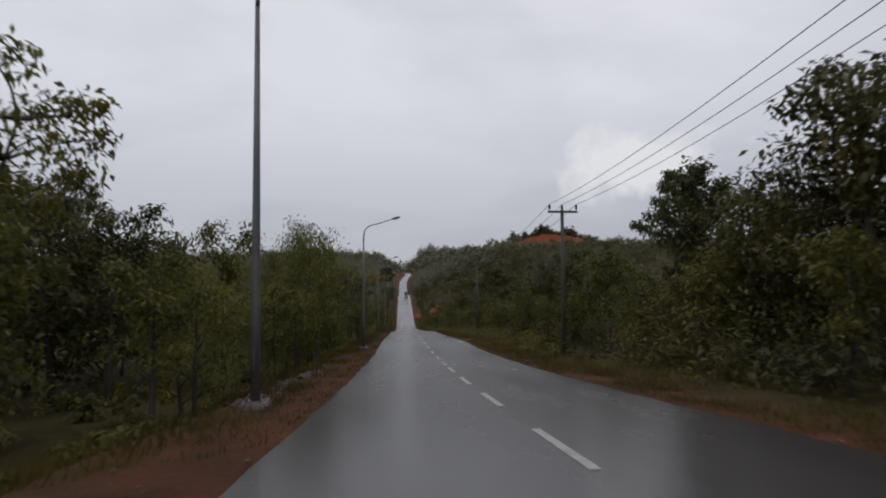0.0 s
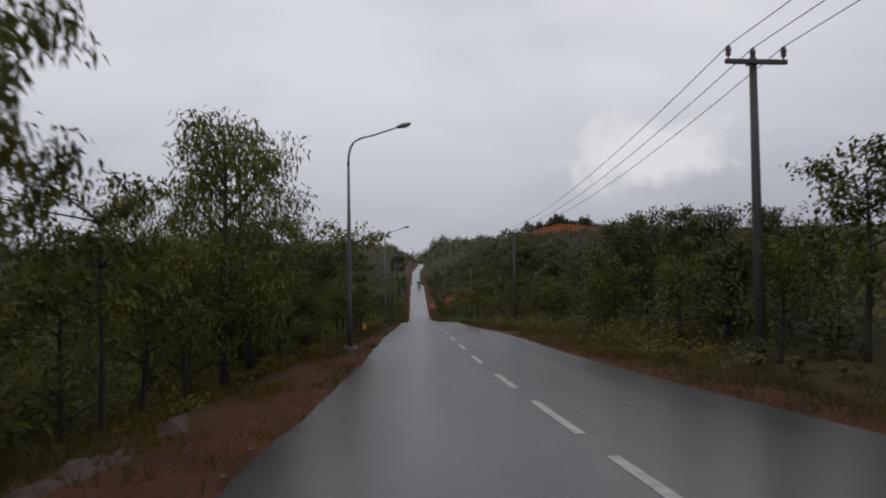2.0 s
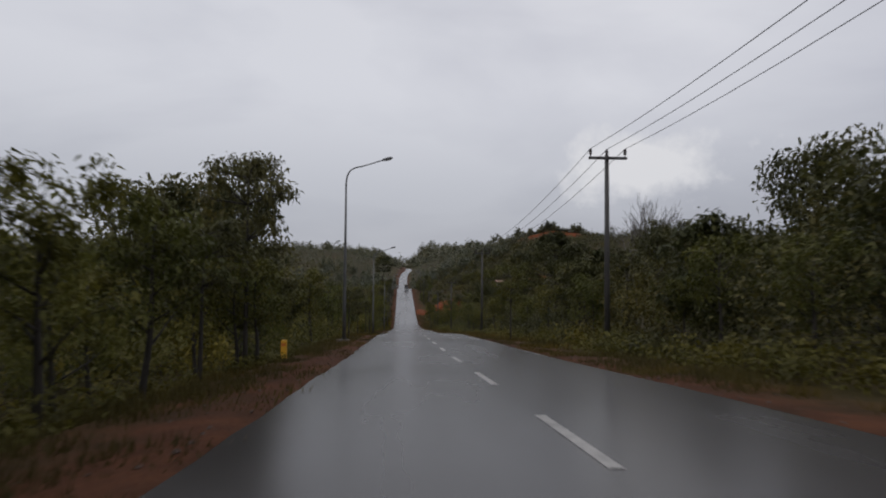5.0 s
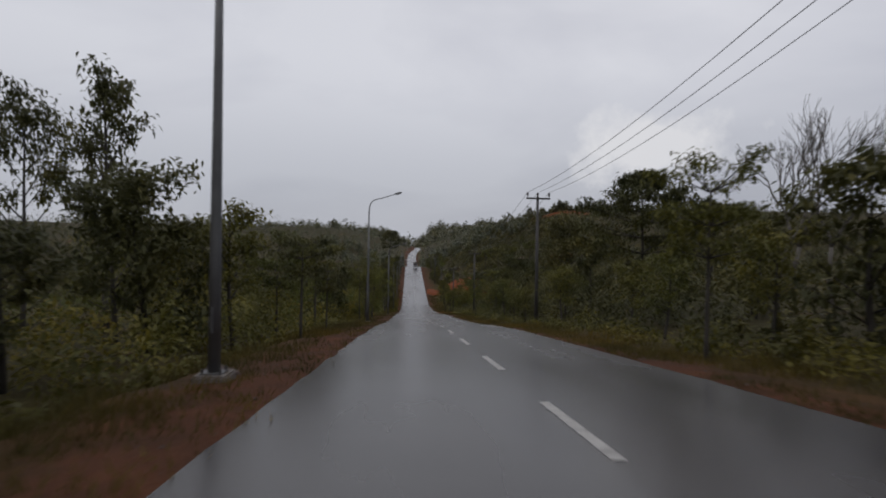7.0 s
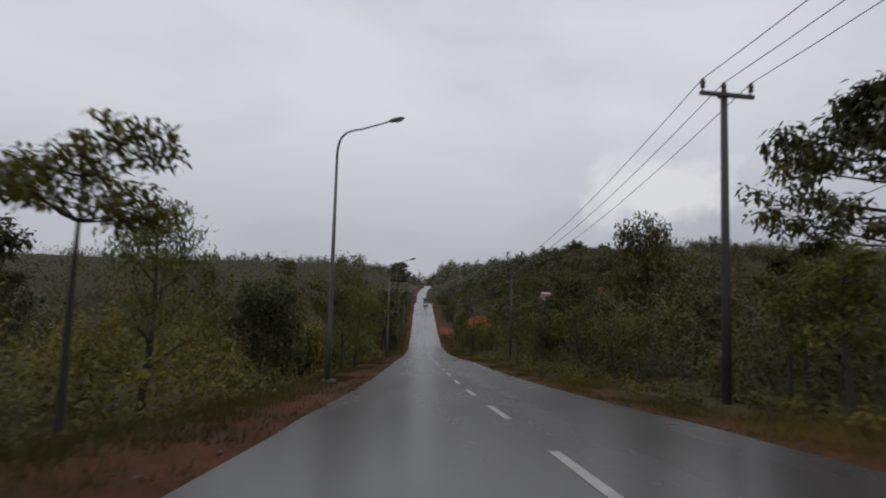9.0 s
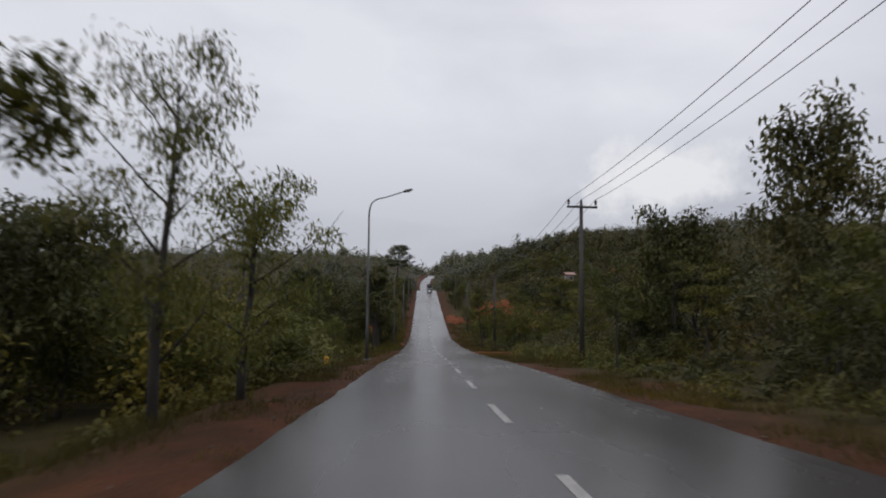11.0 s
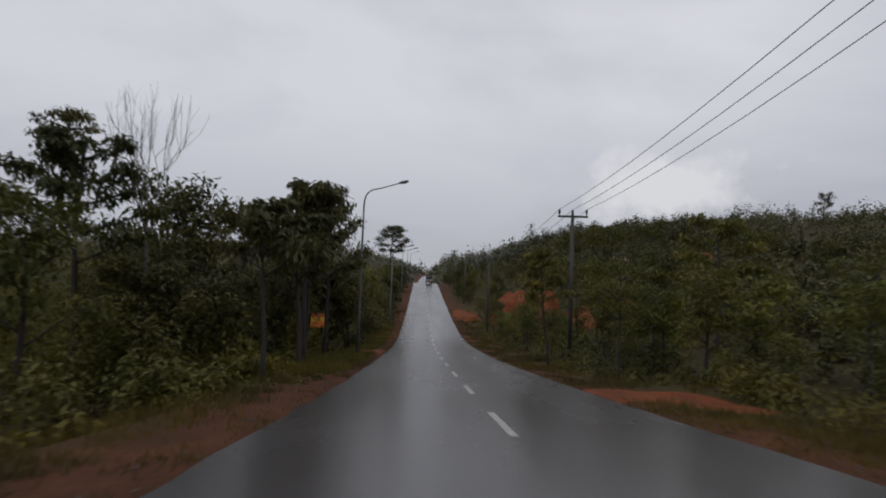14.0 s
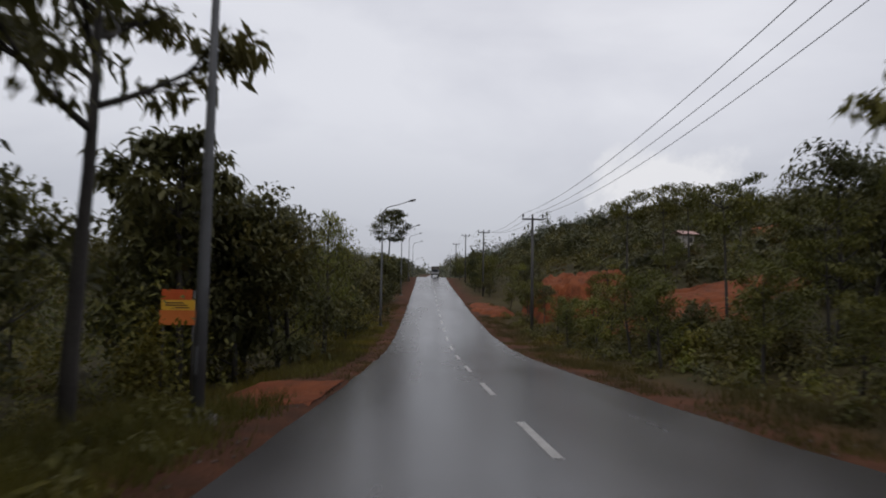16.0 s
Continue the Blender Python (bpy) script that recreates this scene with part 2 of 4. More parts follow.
def ground_material():
    m, t, b = material("soil_and_grass", 0.92, 0.0, 0.12)
    broad, fine, mid = noise_of(t, 0.12, 5.0), noise_of(t, 14.0, 4.0), noise_of(t, 0.9, 5.0)
    red = ramp(t, mid, [(0.3, (0.046, 0.021, 0.012)), (0.55, (0.096, 0.036, 0.019)), (0.75, (0.15, 0.056, 0.026))])
    turf = ramp(t, mid, [(0.3, (0.035, 0.03, 0.013)), (0.55, (0.06, 0.055, 0.018)), (0.75, (0.085, 0.08, 0.025))])
    c = t.nodes.new("ShaderNodeTexCoord")
    sep = t.nodes.new("ShaderNodeSeparateXYZ")
    t.links.new(c.outputs["Object"], sep.inputs["Vector"])
    off = node(t, "ShaderNodeMath")
    off.operation = "ADD"
    off.inputs[1].default_value = 0.2
    t.links.new(sep.outputs["X"], off.inputs[0])
    ab = node(t, "ShaderNodeMath")
    ab.operation = "ABSOLUTE"
    t.links.new(off.outputs["Value"], ab.inputs[0])
    wav = node(t, "ShaderNodeMath")
    wav.operation = "MULTIPLY_ADD"
    wav.inputs[1].default_value = -3.0
    t.links.new(mid, wav.inputs[0])
    t.links.new(ab.outputs["Value"], wav.inputs[2])
    sc = node(t, "ShaderNodeMapRange")
    sc.inputs["From Min"].default_value, sc.inputs["From Max"].default_value = 2.6, 5.2
    t.links.new(wav.outputs["Value"], sc.inputs["Value"])
    col = mix(t, sc.outputs["Result"], red, turf)
    scrub = ramp(t, mid, [(0.3, (0.022, 0.025, 0.01)), (0.55, (0.036, 0.04, 0.015)), (0.75, (0.055, 0.055, 0.02))])
    wild = node(t, "ShaderNodeMapRange")
    wild.inputs["From Min"].default_value, wild.inputs["From Max"].default_value = 7.0, 12.0
    t.links.new(wav.outputs["Value"], wild.inputs["Value"])
    col = mix(t, wild.outputs["Result"], col, scrub)
    bare = ramp(t, broad, [(0.62, (0, 0, 0)), (0.68, (1, 1, 1))])
    col = mix(t, bare, col, red)
    col = mix(t, 0.35, col, ramp(t, fine, [(0.35, (0.02, 0.011, 0.007)), (0.7, (0.095, 0.05, 0.025))]))
    t.links.new(col, b.inputs["Base Color"])
    bump(t, b, fine, 0.8, 0.06)
    return m


ASPHALT, SOIL = asphalt(), ground_material()

# ---------------------------------------------------------------- the lie of the land
KNOT_Y = [-60, -15, 0, 15, 30, 45, 60, 75, 90, 105, 120, 135, 150, 165, 180, 200, 220, 245, 270, 300, 325, 370, 420, 500, 690, 800, 3000]
KNOT_Z = [6.8, 1.7, 0, -1.82, -3.33, -4.52, -5.96, -7.32, -8.79, -10.56, -12.13, -13.59, -15.2, -16.66, -17.89, -18.95, -18.42, -16.91,
          -15.45, -13.4, -13.7, -17.5, -17.5, -12.6, -4.8, -4.0, 3.0]
ROAD_X, ROAD_W = -0.05, 6.71


def profile(y):
    """Height of the road's middle, through the knots with smooth tangents."""
    y = max(y, KNOT_Y[0])
    k = int(np.searchsorted(KNOT_Y, y)) - 1
    k = max(0, min(k, len(KNOT_Y) - 2))
    y0, y1 = KNOT_Y[k], KNOT_Y[k + 1]
    sl = lambda i: (KNOT_Z[i + 1] - KNOT_Z[i]) / (KNOT_Y[i + 1] - KNOT_Y[i])
    m0 = (sl(max(k - 1, 0)) + sl(k)) / 2
    m1 = (sl(k) + sl(min(k + 1, len(KNOT_Y) - 2))) / 2
    u = (y - y0) / (y1 - y0)
    d = y1 - y0
    return ((2 * u**3 - 3 * u**2 + 1) * KNOT_Z[k] + (u**3 - 2 * u**2 + u) * d * m0
            + (-2 * u**3 + 3 * u**2) * KNOT_Z[k + 1] + (u**3 - u**2) * d * m1)


def road_shift(y):
    """The far stretch swings a little to the right."""
    return 0.0 if y < 480 else 7.0 * min(1.0, (y - 480) / 170) ** 2


def wavy(x, y, s):
    return noise.noise(Vector((x * s, y * s, 3.7)))


FAR_Y, FAR_Z = [-300, 150, 200, 300, 420, 700, 1200, 3200], [12, -14, -17, -14, -5, 4, 6, 6]


def ramp_up(a, a0, a1):
    u = max(0.0, min(1.0, (a - a0) / (a1 - a0)))
    return u * u * (3 - 2 * u)


def land(x, y):
    """Height of the ground beside and under the road."""
    z = profile(y)
    if y > 200:
        away = max(0.0, min(1.0, (abs(x - ROAD_X - road_shift(y)) - 9) / 45))
        z += away * away * (3 - 2 * away) * (float(np.interp(y, FAR_Y, FAR_Z)) - z) * min(1.0, (y - 200) / 60)
    dx = x - ROAD_X - road_shift(y)
    a = abs(dx)
    if a < ROAD_W / 2 + 0.05:
        return z - 0.12
    out = a - ROAD_W / 2
    z += -0.05 - 0.1 * min(out, 2.0) / 2 + 0.1 * wavy(x, y, 0.45) * min(out, 1.5)
    if dx > 0:
        z += 26 * (1 - math.exp(-max(0, x - 8) / 64)) * math.exp(-((y - 370) / 125) ** 2 / 2)
        z += 60 * math.exp(-((x - 320) / 150) ** 2 - ((y - 1135) / 90) ** 2)
        z += 24 * ramp_up(x, 10, 150) * math.exp(-((y - 900) / 160) ** 2) + 60 * ramp_up(x, 18, 90) * math.exp(-((y - 2000) / 260) ** 2)
        z += 0.04 * max(0, min(x - 9, 60))
    else:
        z += 16 * ramp_up(-x, 10, 110) * math.exp(-((y - 850) / 180) ** 2) + 38 * ramp_up(-x, 18, 90) * math.exp(-((y - 2000) / 260) ** 2)
        z += 0.012 * max(0, min(-x - 12, 220)) - 0.35 * max(0, min(-x - 5.6, 2.0))
    far = max(0.0, min(1.0, (a - 15) / 60))
    z += far * (2.5 * wavy(x, y, 0.02) + 0.8 * wavy(x, y, 0.07))
    beyond = max(0.0, min(1.0, (math.hypot(x, y - 150) - 500) / 600))
    return z + beyond * (2 + 12 * wavy(x, y, 0.0031))


def link(name, verts, faces, mat, smooth=False, parent=None):
    me = bpy.data.meshes.new(name)
    me.from_pydata(verts, [], faces)
    me.materials.append(mat)
    if smooth:
        me.polygons.foreach_set("use_smooth", [True] * len(me.polygons))
    me.update()
    ob = new(name, me)
    if parent:
        ob.parent = parent
    return ob


def sheet(xs, ys, height):
    nx = len(xs)
    v = [(x, y, height(x, y)) for y in ys for x in xs]
    f = [(j * nx + i, j * nx + i + 1, (j + 1) * nx + i + 1, (j + 1) * nx + i) for j in range(len(ys) - 1) for i in range(nx - 1)]
    return v, f


xs = sorted(set([-3000, -1800, -1200, -800, -550, -400, -300, -240, -200, -165, -135, -110, -90, -75, -62, -52, -44, -37, -31, -26, -22, -19, -16.5, -14.5, -13, -11.5,
                 -10, -9, -8, -7.2, -6.4, -5.6, -5.1, -4.6, -4.1, -3.72, -3.4, 0, 2.9, 3.3, 3.8, 4.4, 5, 5.6, 6.2, 6.8, 7.5, 8.3, 9.2, 10.2, 11.5, 13, 15, 17, 19.5, 22, 25,
                 29, 33, 38, 44, 51, 59, 68, 78, 90, 104, 120, 138, 160, 190, 215, 240, 265, 290, 315, 340, 370, 410, 450, 520, 600, 900, 1400, 3000]))
ys = [-300, -150, -80, -50, -35] + list(np.arange(-25, 250, 1.5)) + list(np.arange(250, 420, 4.0)) + list(np.arange(420, 700, 10.0)) + [720, 760, 820, 870, 920, 970, 1010, 1035, 1060, 1080, 1100, 1120, 1150, 1200, 1260, 1350, 1500, 1650, 1750, 1850, 1930, 2000, 2080, 2200, 2400, 2700, 3200]
v, f = sheet(xs, [float(y) for y in ys], land)
tagged(link("ground", v, f, SOIL, True), "reddish soil ground with grass and leaf litter", "ground", kind="structure")

# road: a slab with ragged edges and a slight crown
rng = random.Random(5)
ry = list(np.arange(-30, 345, 1.0)) + list(np.arange(345, 780, 6.0))
rv, rf = [], []
for y in ry:
    y = float(y)
    el_, er_ = 0.07 * wavy(0, y, 0.9) + 0.05 * wavy(9, y, 3.1), 0.07 * wavy(4, y, 0.9) + 0.05 * wavy(7, y, 3.1)
    row = [-ROAD_W / 2 + el_ - 0.04, -ROAD_W / 2 + el_, -2.2, -1.1, 0, 1.1, 2.2, ROAD_W / 2 + er_, ROAD_W / 2 + er_ + 0.04]
    for i, x in enumerate(row):
        z = profile(y) - 0.012 * abs(x)
        rv.append((x + ROAD_X + road_shift(y), y, z - (0.18 if i in (0, 8) else 0)))
for j in range(len(ry) - 1):
    for i in range(8):
        a = j * 9 + i
        rf.append((a, a + 1, a + 10, a + 9))
road = tagged(link("road", rv, rf, ASPHALT, False), "wet grey asphalt two-lane road with a worn surface", "road", kind="structure")

# dashes of the centre line: thin worn paint, each a part of the road
starts = [-11.2, -6.4, -1.6, 3.2, 8.1, 12.8, 17.2, 20.6, 24.6, 29.6, 34.6] + [39.8 + 5.53 * i for i in range(12)] + [106.15 + 5.67 * i for i in range(56)]
for y0 in starts:
    L = 2.35 + 0.1 * rng.random()
    vs, fs = [], []
    for i in range(7):
        y = y0 + L * i / 6
        for s in (-1, 1):
            vs.append((0.02 + s * (0.06 + 0.008 * rng.random()), y, profile(y) + 0.004))
    fs = [(2 * i, 2 * i + 1, 2 * i + 3, 2 * i + 2) for i in range(6)]
    link("lane_dash", vs, fs, PAINT_WHITE, parent=road)


# ---------------------------------------------------------------- helpers for things


def thing(name, m, label, category, group=""):
    e = new(name)
    e.matrix_basis = m
    return tagged(e, label, category, group)


def part(name, bm, mat, parent, label="", smooth=False):
    me = bpy.data.meshes.new(name)
    bm.to_mesh(me)
    bm.free()
    me.materials.append(mat)
    if smooth:
        me.polygons.foreach_set("use_smooth", [True] * len(me.polygons))
    ob = new(name, me)
    ob.parent = parent
    if label:
        tagged(ob, label)
    return ob


def box(bm, sx, sy, sz, at=(0, 0, 0), bev=0.0, turn=None):
    m = Matrix.Translation(at) @ (turn or Matrix()) @ Matrix.Diagonal((sx, sy, sz, 1))
    r = bmesh.ops.create_cube(bm, size=1, matrix=m)
    if bev:
        es = list({e for vv in r["verts"] for e in vv.link_edges})
        bmesh.ops.bevel(bm, geom=es, offset=bev, segments=2, affect="EDGES")
    return bm


def tube(vs, fs, pts, radii, sides=7):
    """Adds a tapered tube along pts to the lists vs and fs."""
    base = len(vs)
    n = len(pts)
    for i, p in enumerate(pts):
        d = (Vector(pts[min(i + 1, n - 1)]) - Vector(pts[max(i - 1, 0)])).normalized()
        a = d.orthogonal().normalized() if abs(d.z) < 0.9 else Vector((1, 0, 0))
        a = (a - d * a.dot(d)).normalized()
        b = d.cross(a)
        for s in range(sides):
            q = 2 * math.pi * s / sides
            vs.append(tuple(Vector(p) + radii[i] * (math.cos(q) * a + math.sin(q) * b)))
    for i in range(n - 1):
        for s in range(sides):
            s2 = (s + 1) % sides
            fs.append((base + i * sides + s, base + i * sides + s2, base + (i + 1) * sides + s2, base + (i + 1) * sides + s))
    fs.append(tuple(base + s for s in range(sides))[::-1])
    fs.append(tuple(base + (n - 1) * sides + s for s in range(sides)))


def leaves(r, centres, spread, size, slim=0.45, droop=0.5):
    """Folded leaf blades about the centres: arrays of corners and triangles. r: a numpy generator."""
    n = len(centres)
    p = centres + np.clip(r.normal(0, 0.8, (n, 3)), -1.25, 1.25) * spread
    ang = r.uniform(0, 2 * np.pi, n)
    dip = r.normal(-droop, 0.45, n)
    d = np.stack([np.cos(ang) * np.cos(dip), np.sin(ang) * np.cos(dip), np.sin(dip)], 1)
    side = np.stack([-np.sin(ang), np.cos(ang), r.normal(0, 0.35, n)], 1)
    L = (size * r.uniform(0.7, 1.3, n))[:, None]
    w = L * slim * 0.5
    sag = np.zeros((n, 3))
    sag[:, 2] = -0.12 * L[:, 0]
    v = np.stack([p, p + d * L * 0.5 + side * w - sag * 0.3, p + d * L + sag, p + d * L * 0.5 - side * w - sag * 0.3], 1).reshape(-1, 3)
    i = np.arange(n)[:, None] * 4
    f = np.concatenate([i + np.array([[0, 1, 2]]), i + np.array([[0, 2, 3]])], 1).reshape(-1, 3)
    return v, f


def mesh_of(name, v, f, mat):
    me = bpy.data.meshes.new(name)
    me.vertices.add(len(v))
    me.vertices.foreach_set("co", np.asarray(v, np.float32).ravel())
    me.loops.add(len(f) * 3)
    me.loops.foreach_set("vertex_index", np.asarray(f, np.int32).ravel())
    me.polygons.add(len(f))
    me.polygons.foreach_set("loop_start", np.arange(len(f), dtype=np.int32) * 3)
    me.materials.append(mat)
    me.update(calc_edges=True)
    me.validate()
    return me


def trunk_mesh(name, vs, fs, mat, parent):
    return link(name, vs, fs, mat, True, parent)


def crown_part(v, f, mat, parent, label=""):
    ob = new("crown", mesh_of("crown", v, f, mat))
    ob.parent = parent
    if label:
        tagged(ob, label)
    return ob


# ---------------------------------------------------------------- kinds of trees


def limb(r, start, way, length, bend, n=5):
    """Points along a limb that bends upwards (bend > 0) or hangs."""
    p, d, out = Vector(start), Vector(way).normalized(), [tuple(start)]
    for i in range(n - 1):
        d = (d + Vector((r.normal(0, 0.14), r.normal(0, 0.14), bend))).normalized()
        p = p + d * length / (n - 1)
        out.append(tuple(p))
    return out


def broadleaf(seed, h, crown_r, crown_low, clumps, per, leaf, mat, name="broadleaf_tree", label="", bark=None, slim=0.45, droop=0.5, clump_r=0.45, stem=0.0):
    """A trunk with limbs; leaf clumps sit along and at the ends of the limbs."""
    r = np.random.default_rng(seed)
    root = thing(name, Matrix(), label, "tree", "roadside trees")
    vs, fs = [], []
    top = Vector((r.normal(0, 0.04) * h, r.normal(0, 0.04) * h, h * 0.86))
    rad = stem or 0.012 * h + 0.03
    spine = [tuple(top * s + Vector((0.1 * math.sin(3 * s + seed), 0.1 * math.cos(4 * s + seed), 0)) * s * (1 - s) * 4) for s in np.linspace(0, 1, 8)]
    spine[0] = (spine[0][0], spine[0][1], -0.4)
    tube(vs, fs, spine, [rad * (1.15 - 0.95 * i / 7) for i in range(8)])
    seats = []
    n_limb = max(6, clumps // 6)
    for i in range(n_limb):
        s = crown_low + (0.97 - crown_low) * (i + 0.5) / n_limb
        a = 2.4 * i + r.normal(0, 0.4)
        k = min(int(s * 7), 6)
        st = Vector(spine[k]).lerp(Vector(spine[k + 1]), s * 7 - k)
        st.z = max(st.z, 0.2)
        prof = math.sin(math.pi * min(1.0, 0.28 + 0.72 * (s - crown_low) / (1 - crown_low))) ** 0.7
        ln = crown_r * (0.35 + 0.75 * prof) * r.uniform(0.7, 1.15)
        pts = limb(r, st, (math.cos(a), math.sin(a), 0.45 + 0.5 * s), ln, 0.05)
        tube(vs, fs, pts, [rad * 0.45 * (1 - 0.8 * q / 4) * (1.1 - 0.5 * s) for q in range(5)], 4)
        for q in (2, 3, 4, 4):
            seats.append(pts[q])
            for _ in range(1):
                w = limb(r, pts[q], (r.normal(), r.normal(), 0.5), ln * 0.35, 0.0, 2)
                if q > 3:
                    tube(vs, fs, w, [rad * 0.1, rad * 0.05], 3)
                seats.append(w[-1])
    seats.append(spine[-1])
    trunk_mesh("trunk", vs, fs, bark or BARK, root)
    seats = np.array(seats)
    pick = r.choice(len(seats), clumps, replace=clumps > len(seats))
    c = seats[pick] + r.normal(0, 0.25 * clump_r, (clumps, 3))
    n = (per * r.uniform(0.6, 1.4, clumps)).astype(int)
    size = np.repeat(clump_r * r.uniform(0.7, 1.3, clumps), n)[:, None] * np.array([[1, 1, 0.7]])
    v, f = leaves(r, np.repeat(c, n, 0), size, leaf, slim, droop)
    crown_part(v, f, mat, root)
    return root


def umbrella(seed, h, tiers, leaf, mat, label="", lean=0.0, per=22, rise=(0.15, 0.8), puff=1.0):
    """A thin stem; crown in flat tiers of long hanging leaves at the ends of bare branches."""
    r = np.random.default_rng(seed)
    root = thing("umbrella_tree", Matrix(), label, "tree", "roadside trees")
    vs, fs, seats = [], [], []
    tip = Vector((lean * h, r.normal(0, 0.03) * h, h * 0.93))
    spine = [tuple(Vector((tip.x * s * s, tip.y * s * s, tip.z * s))) for s in np.linspace(0, 1, 7)]
    spine[0] = (spine[0][0], spine[0][1], -0.4)
    rad = 0.009 * h + 0.03
    tube(vs, fs, spine, [rad * (1.1 - 0.8 * i / 6) for i in range(7)])
    for k, (s, reach) in enumerate(tiers):
        st = Vector(spine[0]).lerp(Vector((tip.x * s * s, tip.y * s * s, tip.z * s)), 1.0)
        for i in range(6):
            a = i * 1.05 + k * 0.5 + r.normal(0, 0.2)
            pts = limb(r, st, (math.cos(a), math.sin(a), r.uniform(*rise)), reach * r.uniform(0.5, 1.15), 0.0)
            tube(vs, fs, pts, [rad * 0.4, rad * 0.33, rad * 0.27, rad * 0.2, rad * 0.12], 5)
            seats += [pts[4], pts[4], pts[3]]
            for _ in range(2):
                w = limb(r, pts[3], (math.cos(a + r.normal(0, 0.9)), math.sin(a + r.normal(0, 0.9)), 0.35), reach * 0.4, 0.0, 3)
                tube(vs, fs, w, [rad * 0.16, rad * 0.12, rad * 0.07], 4)
                seats += [w[-1], w[-1]]
    trunk_mesh("trunk", vs, fs, BARK, root)
    c = np.repeat(np.array(seats), per, 0)
    v, f = leaves(r, c, np.array([[0.4, 0.4, 0.24]]) * puff * h / 8, leaf, 0.38, 0.55)
    crown_part(v, f, mat, root)
    return root


def candelabra(seed, h, fork, reach, leaf, mat, label, arms=7, per=26, flat=0.5, tuft=0.2, lean=0.0):
    """A bare stem that forks into rising arms; tufts of large hanging leaves close the arms' ends only."""
    r = np.random.default_rng(seed)
    root = thing("candelabra_tree", Matrix(), label, "tree", "roadside trees")
    vs, fs, seats = [], [], []
    rad = 0.009 * h + 0.035
    top = Vector(((lean + r.normal(0, 0.02)) * h, r.normal(0, 0.02) * h, h * 0.9))
    spine = [tuple(top * q + Vector((0.12 * math.sin(5 * q + seed), 0.12 * math.cos(4 * q), 0)) * q * (1 - q) * 3) for q in np.linspace(0, 1, 8)]
    spine[0] = (0, 0, -0.4)
    tube(vs, fs, spine, [rad * (1.15 - 0.9 * i / 7) for i in range(8)])
    for i in range(arms):
        q = fork + (0.96 - fork) * i / (arms - 1)
        k = min(int(q * 7), 6)
        st = Vector(spine[k]).lerp(Vector(spine[k + 1]), q * 7 - k)
        a = 2.4 * i + r.normal(0, 0.35)
        ln = reach * (1.15 - 0.75 * (q - fork) / (1 - fork)) * r.uniform(0.8, 1.15)
        pts = limb(r, st, (math.cos(a), math.sin(a), flat + 0.5 * (q - fork)), ln, 0.035, 6)
        tube(vs, fs, pts, [rad * 0.5 * (1 - 0.15 * j) for j in range(6)], 5)
        seats += [pts[5], pts[5]]
        for j in (1, 2, 3, 3, 4, 4):
            b = a + r.choice((-1, 1)) * r.uniform(0.4, 1.1)
            w = limb(r, pts[j], (math.cos(b), math.sin(b), flat), ln * r.uniform(0.28, 0.5), 0.03, 4)
            tube(vs, fs, w, [rad * 0.24, rad * 0.2, rad * 0.16, rad * 0.1], 4)
            seats += [w[3], w[3] if j > 2 else w[2]]
    seats += [spine[-1]] * 2
    trunk_mesh("trunk", vs, fs, BARK, root)
    c = np.repeat(np.array(seats), (per * r.uniform(0.25, 1.5, len(seats))).astype(int), 0)
    v, f = leaves(r, c, np.array([[1.25 * tuft, 1.25 * tuft, 0.6 * tuft]]), leaf, 0.36, 0.7)
    crown_part(v, f, mat, root)
    return root


def bare_tree(seed, h, label, mat, fan=0.55, name="bare_tree", stout=0.012):
    """A dead or leafless tree: forking branches only."""
    r = np.random.default_rng(seed)
    root = thing(name, Matrix(), label, "tree")
    stem, twigs = ([], []), ([], [])

    def grow(p, d, ln, rad, depth):
        pts = limb(r, p, d, ln, 0.06, 5)
        tube(*(twigs if depth else stem), pts, [rad * (1 - 0.1 * i) for i in range(5)], 6 if depth < 2 else 4)
        if depth == 5:
            return
        for i in range(3 if depth in (1, 2, 3) else 2):
            a = r.uniform(0, 6.28)
            q = (Vector(d) + fan * Vector((math.cos(a), math.sin(a), 0.3 * r.random()))).normalized()
            grow(pts[-1] if i < 2 else pts[3], q, ln * r.uniform(0.62, 0.85), rad * 0.58, depth + 1)

    grow((0, 0, -0.3), (0, 0, 1), h * 0.3, stout * h + 0.02, 0)
    trunk_mesh("trunk", *stem, mat, root)
    trunk_mesh("crown", *twigs, mat, root)
    return root


def place(template, spots, x, y, s=1.0, turn=None, sink=0.1, lean=(0, 0)):
    """Puts a tree at (x, y): the template itself the first time, then copies."""
    m = pose(x, y, land(x, y) - sink, lean[0], lean[1], turn if turn is not None else spots.uniform(0, 360)) @ Matrix.Scale(s, 4)
    if "used" not in TEMPLATES.setdefault(template.name, {}):
        TEMPLATES[template.name]["used"] = True
        template.matrix_basis = m
        return template
    keep = template.scale.copy()
    made = copy_thing(template, Matrix())
    made.matrix_basis = m
    template.scale = keep
    return made


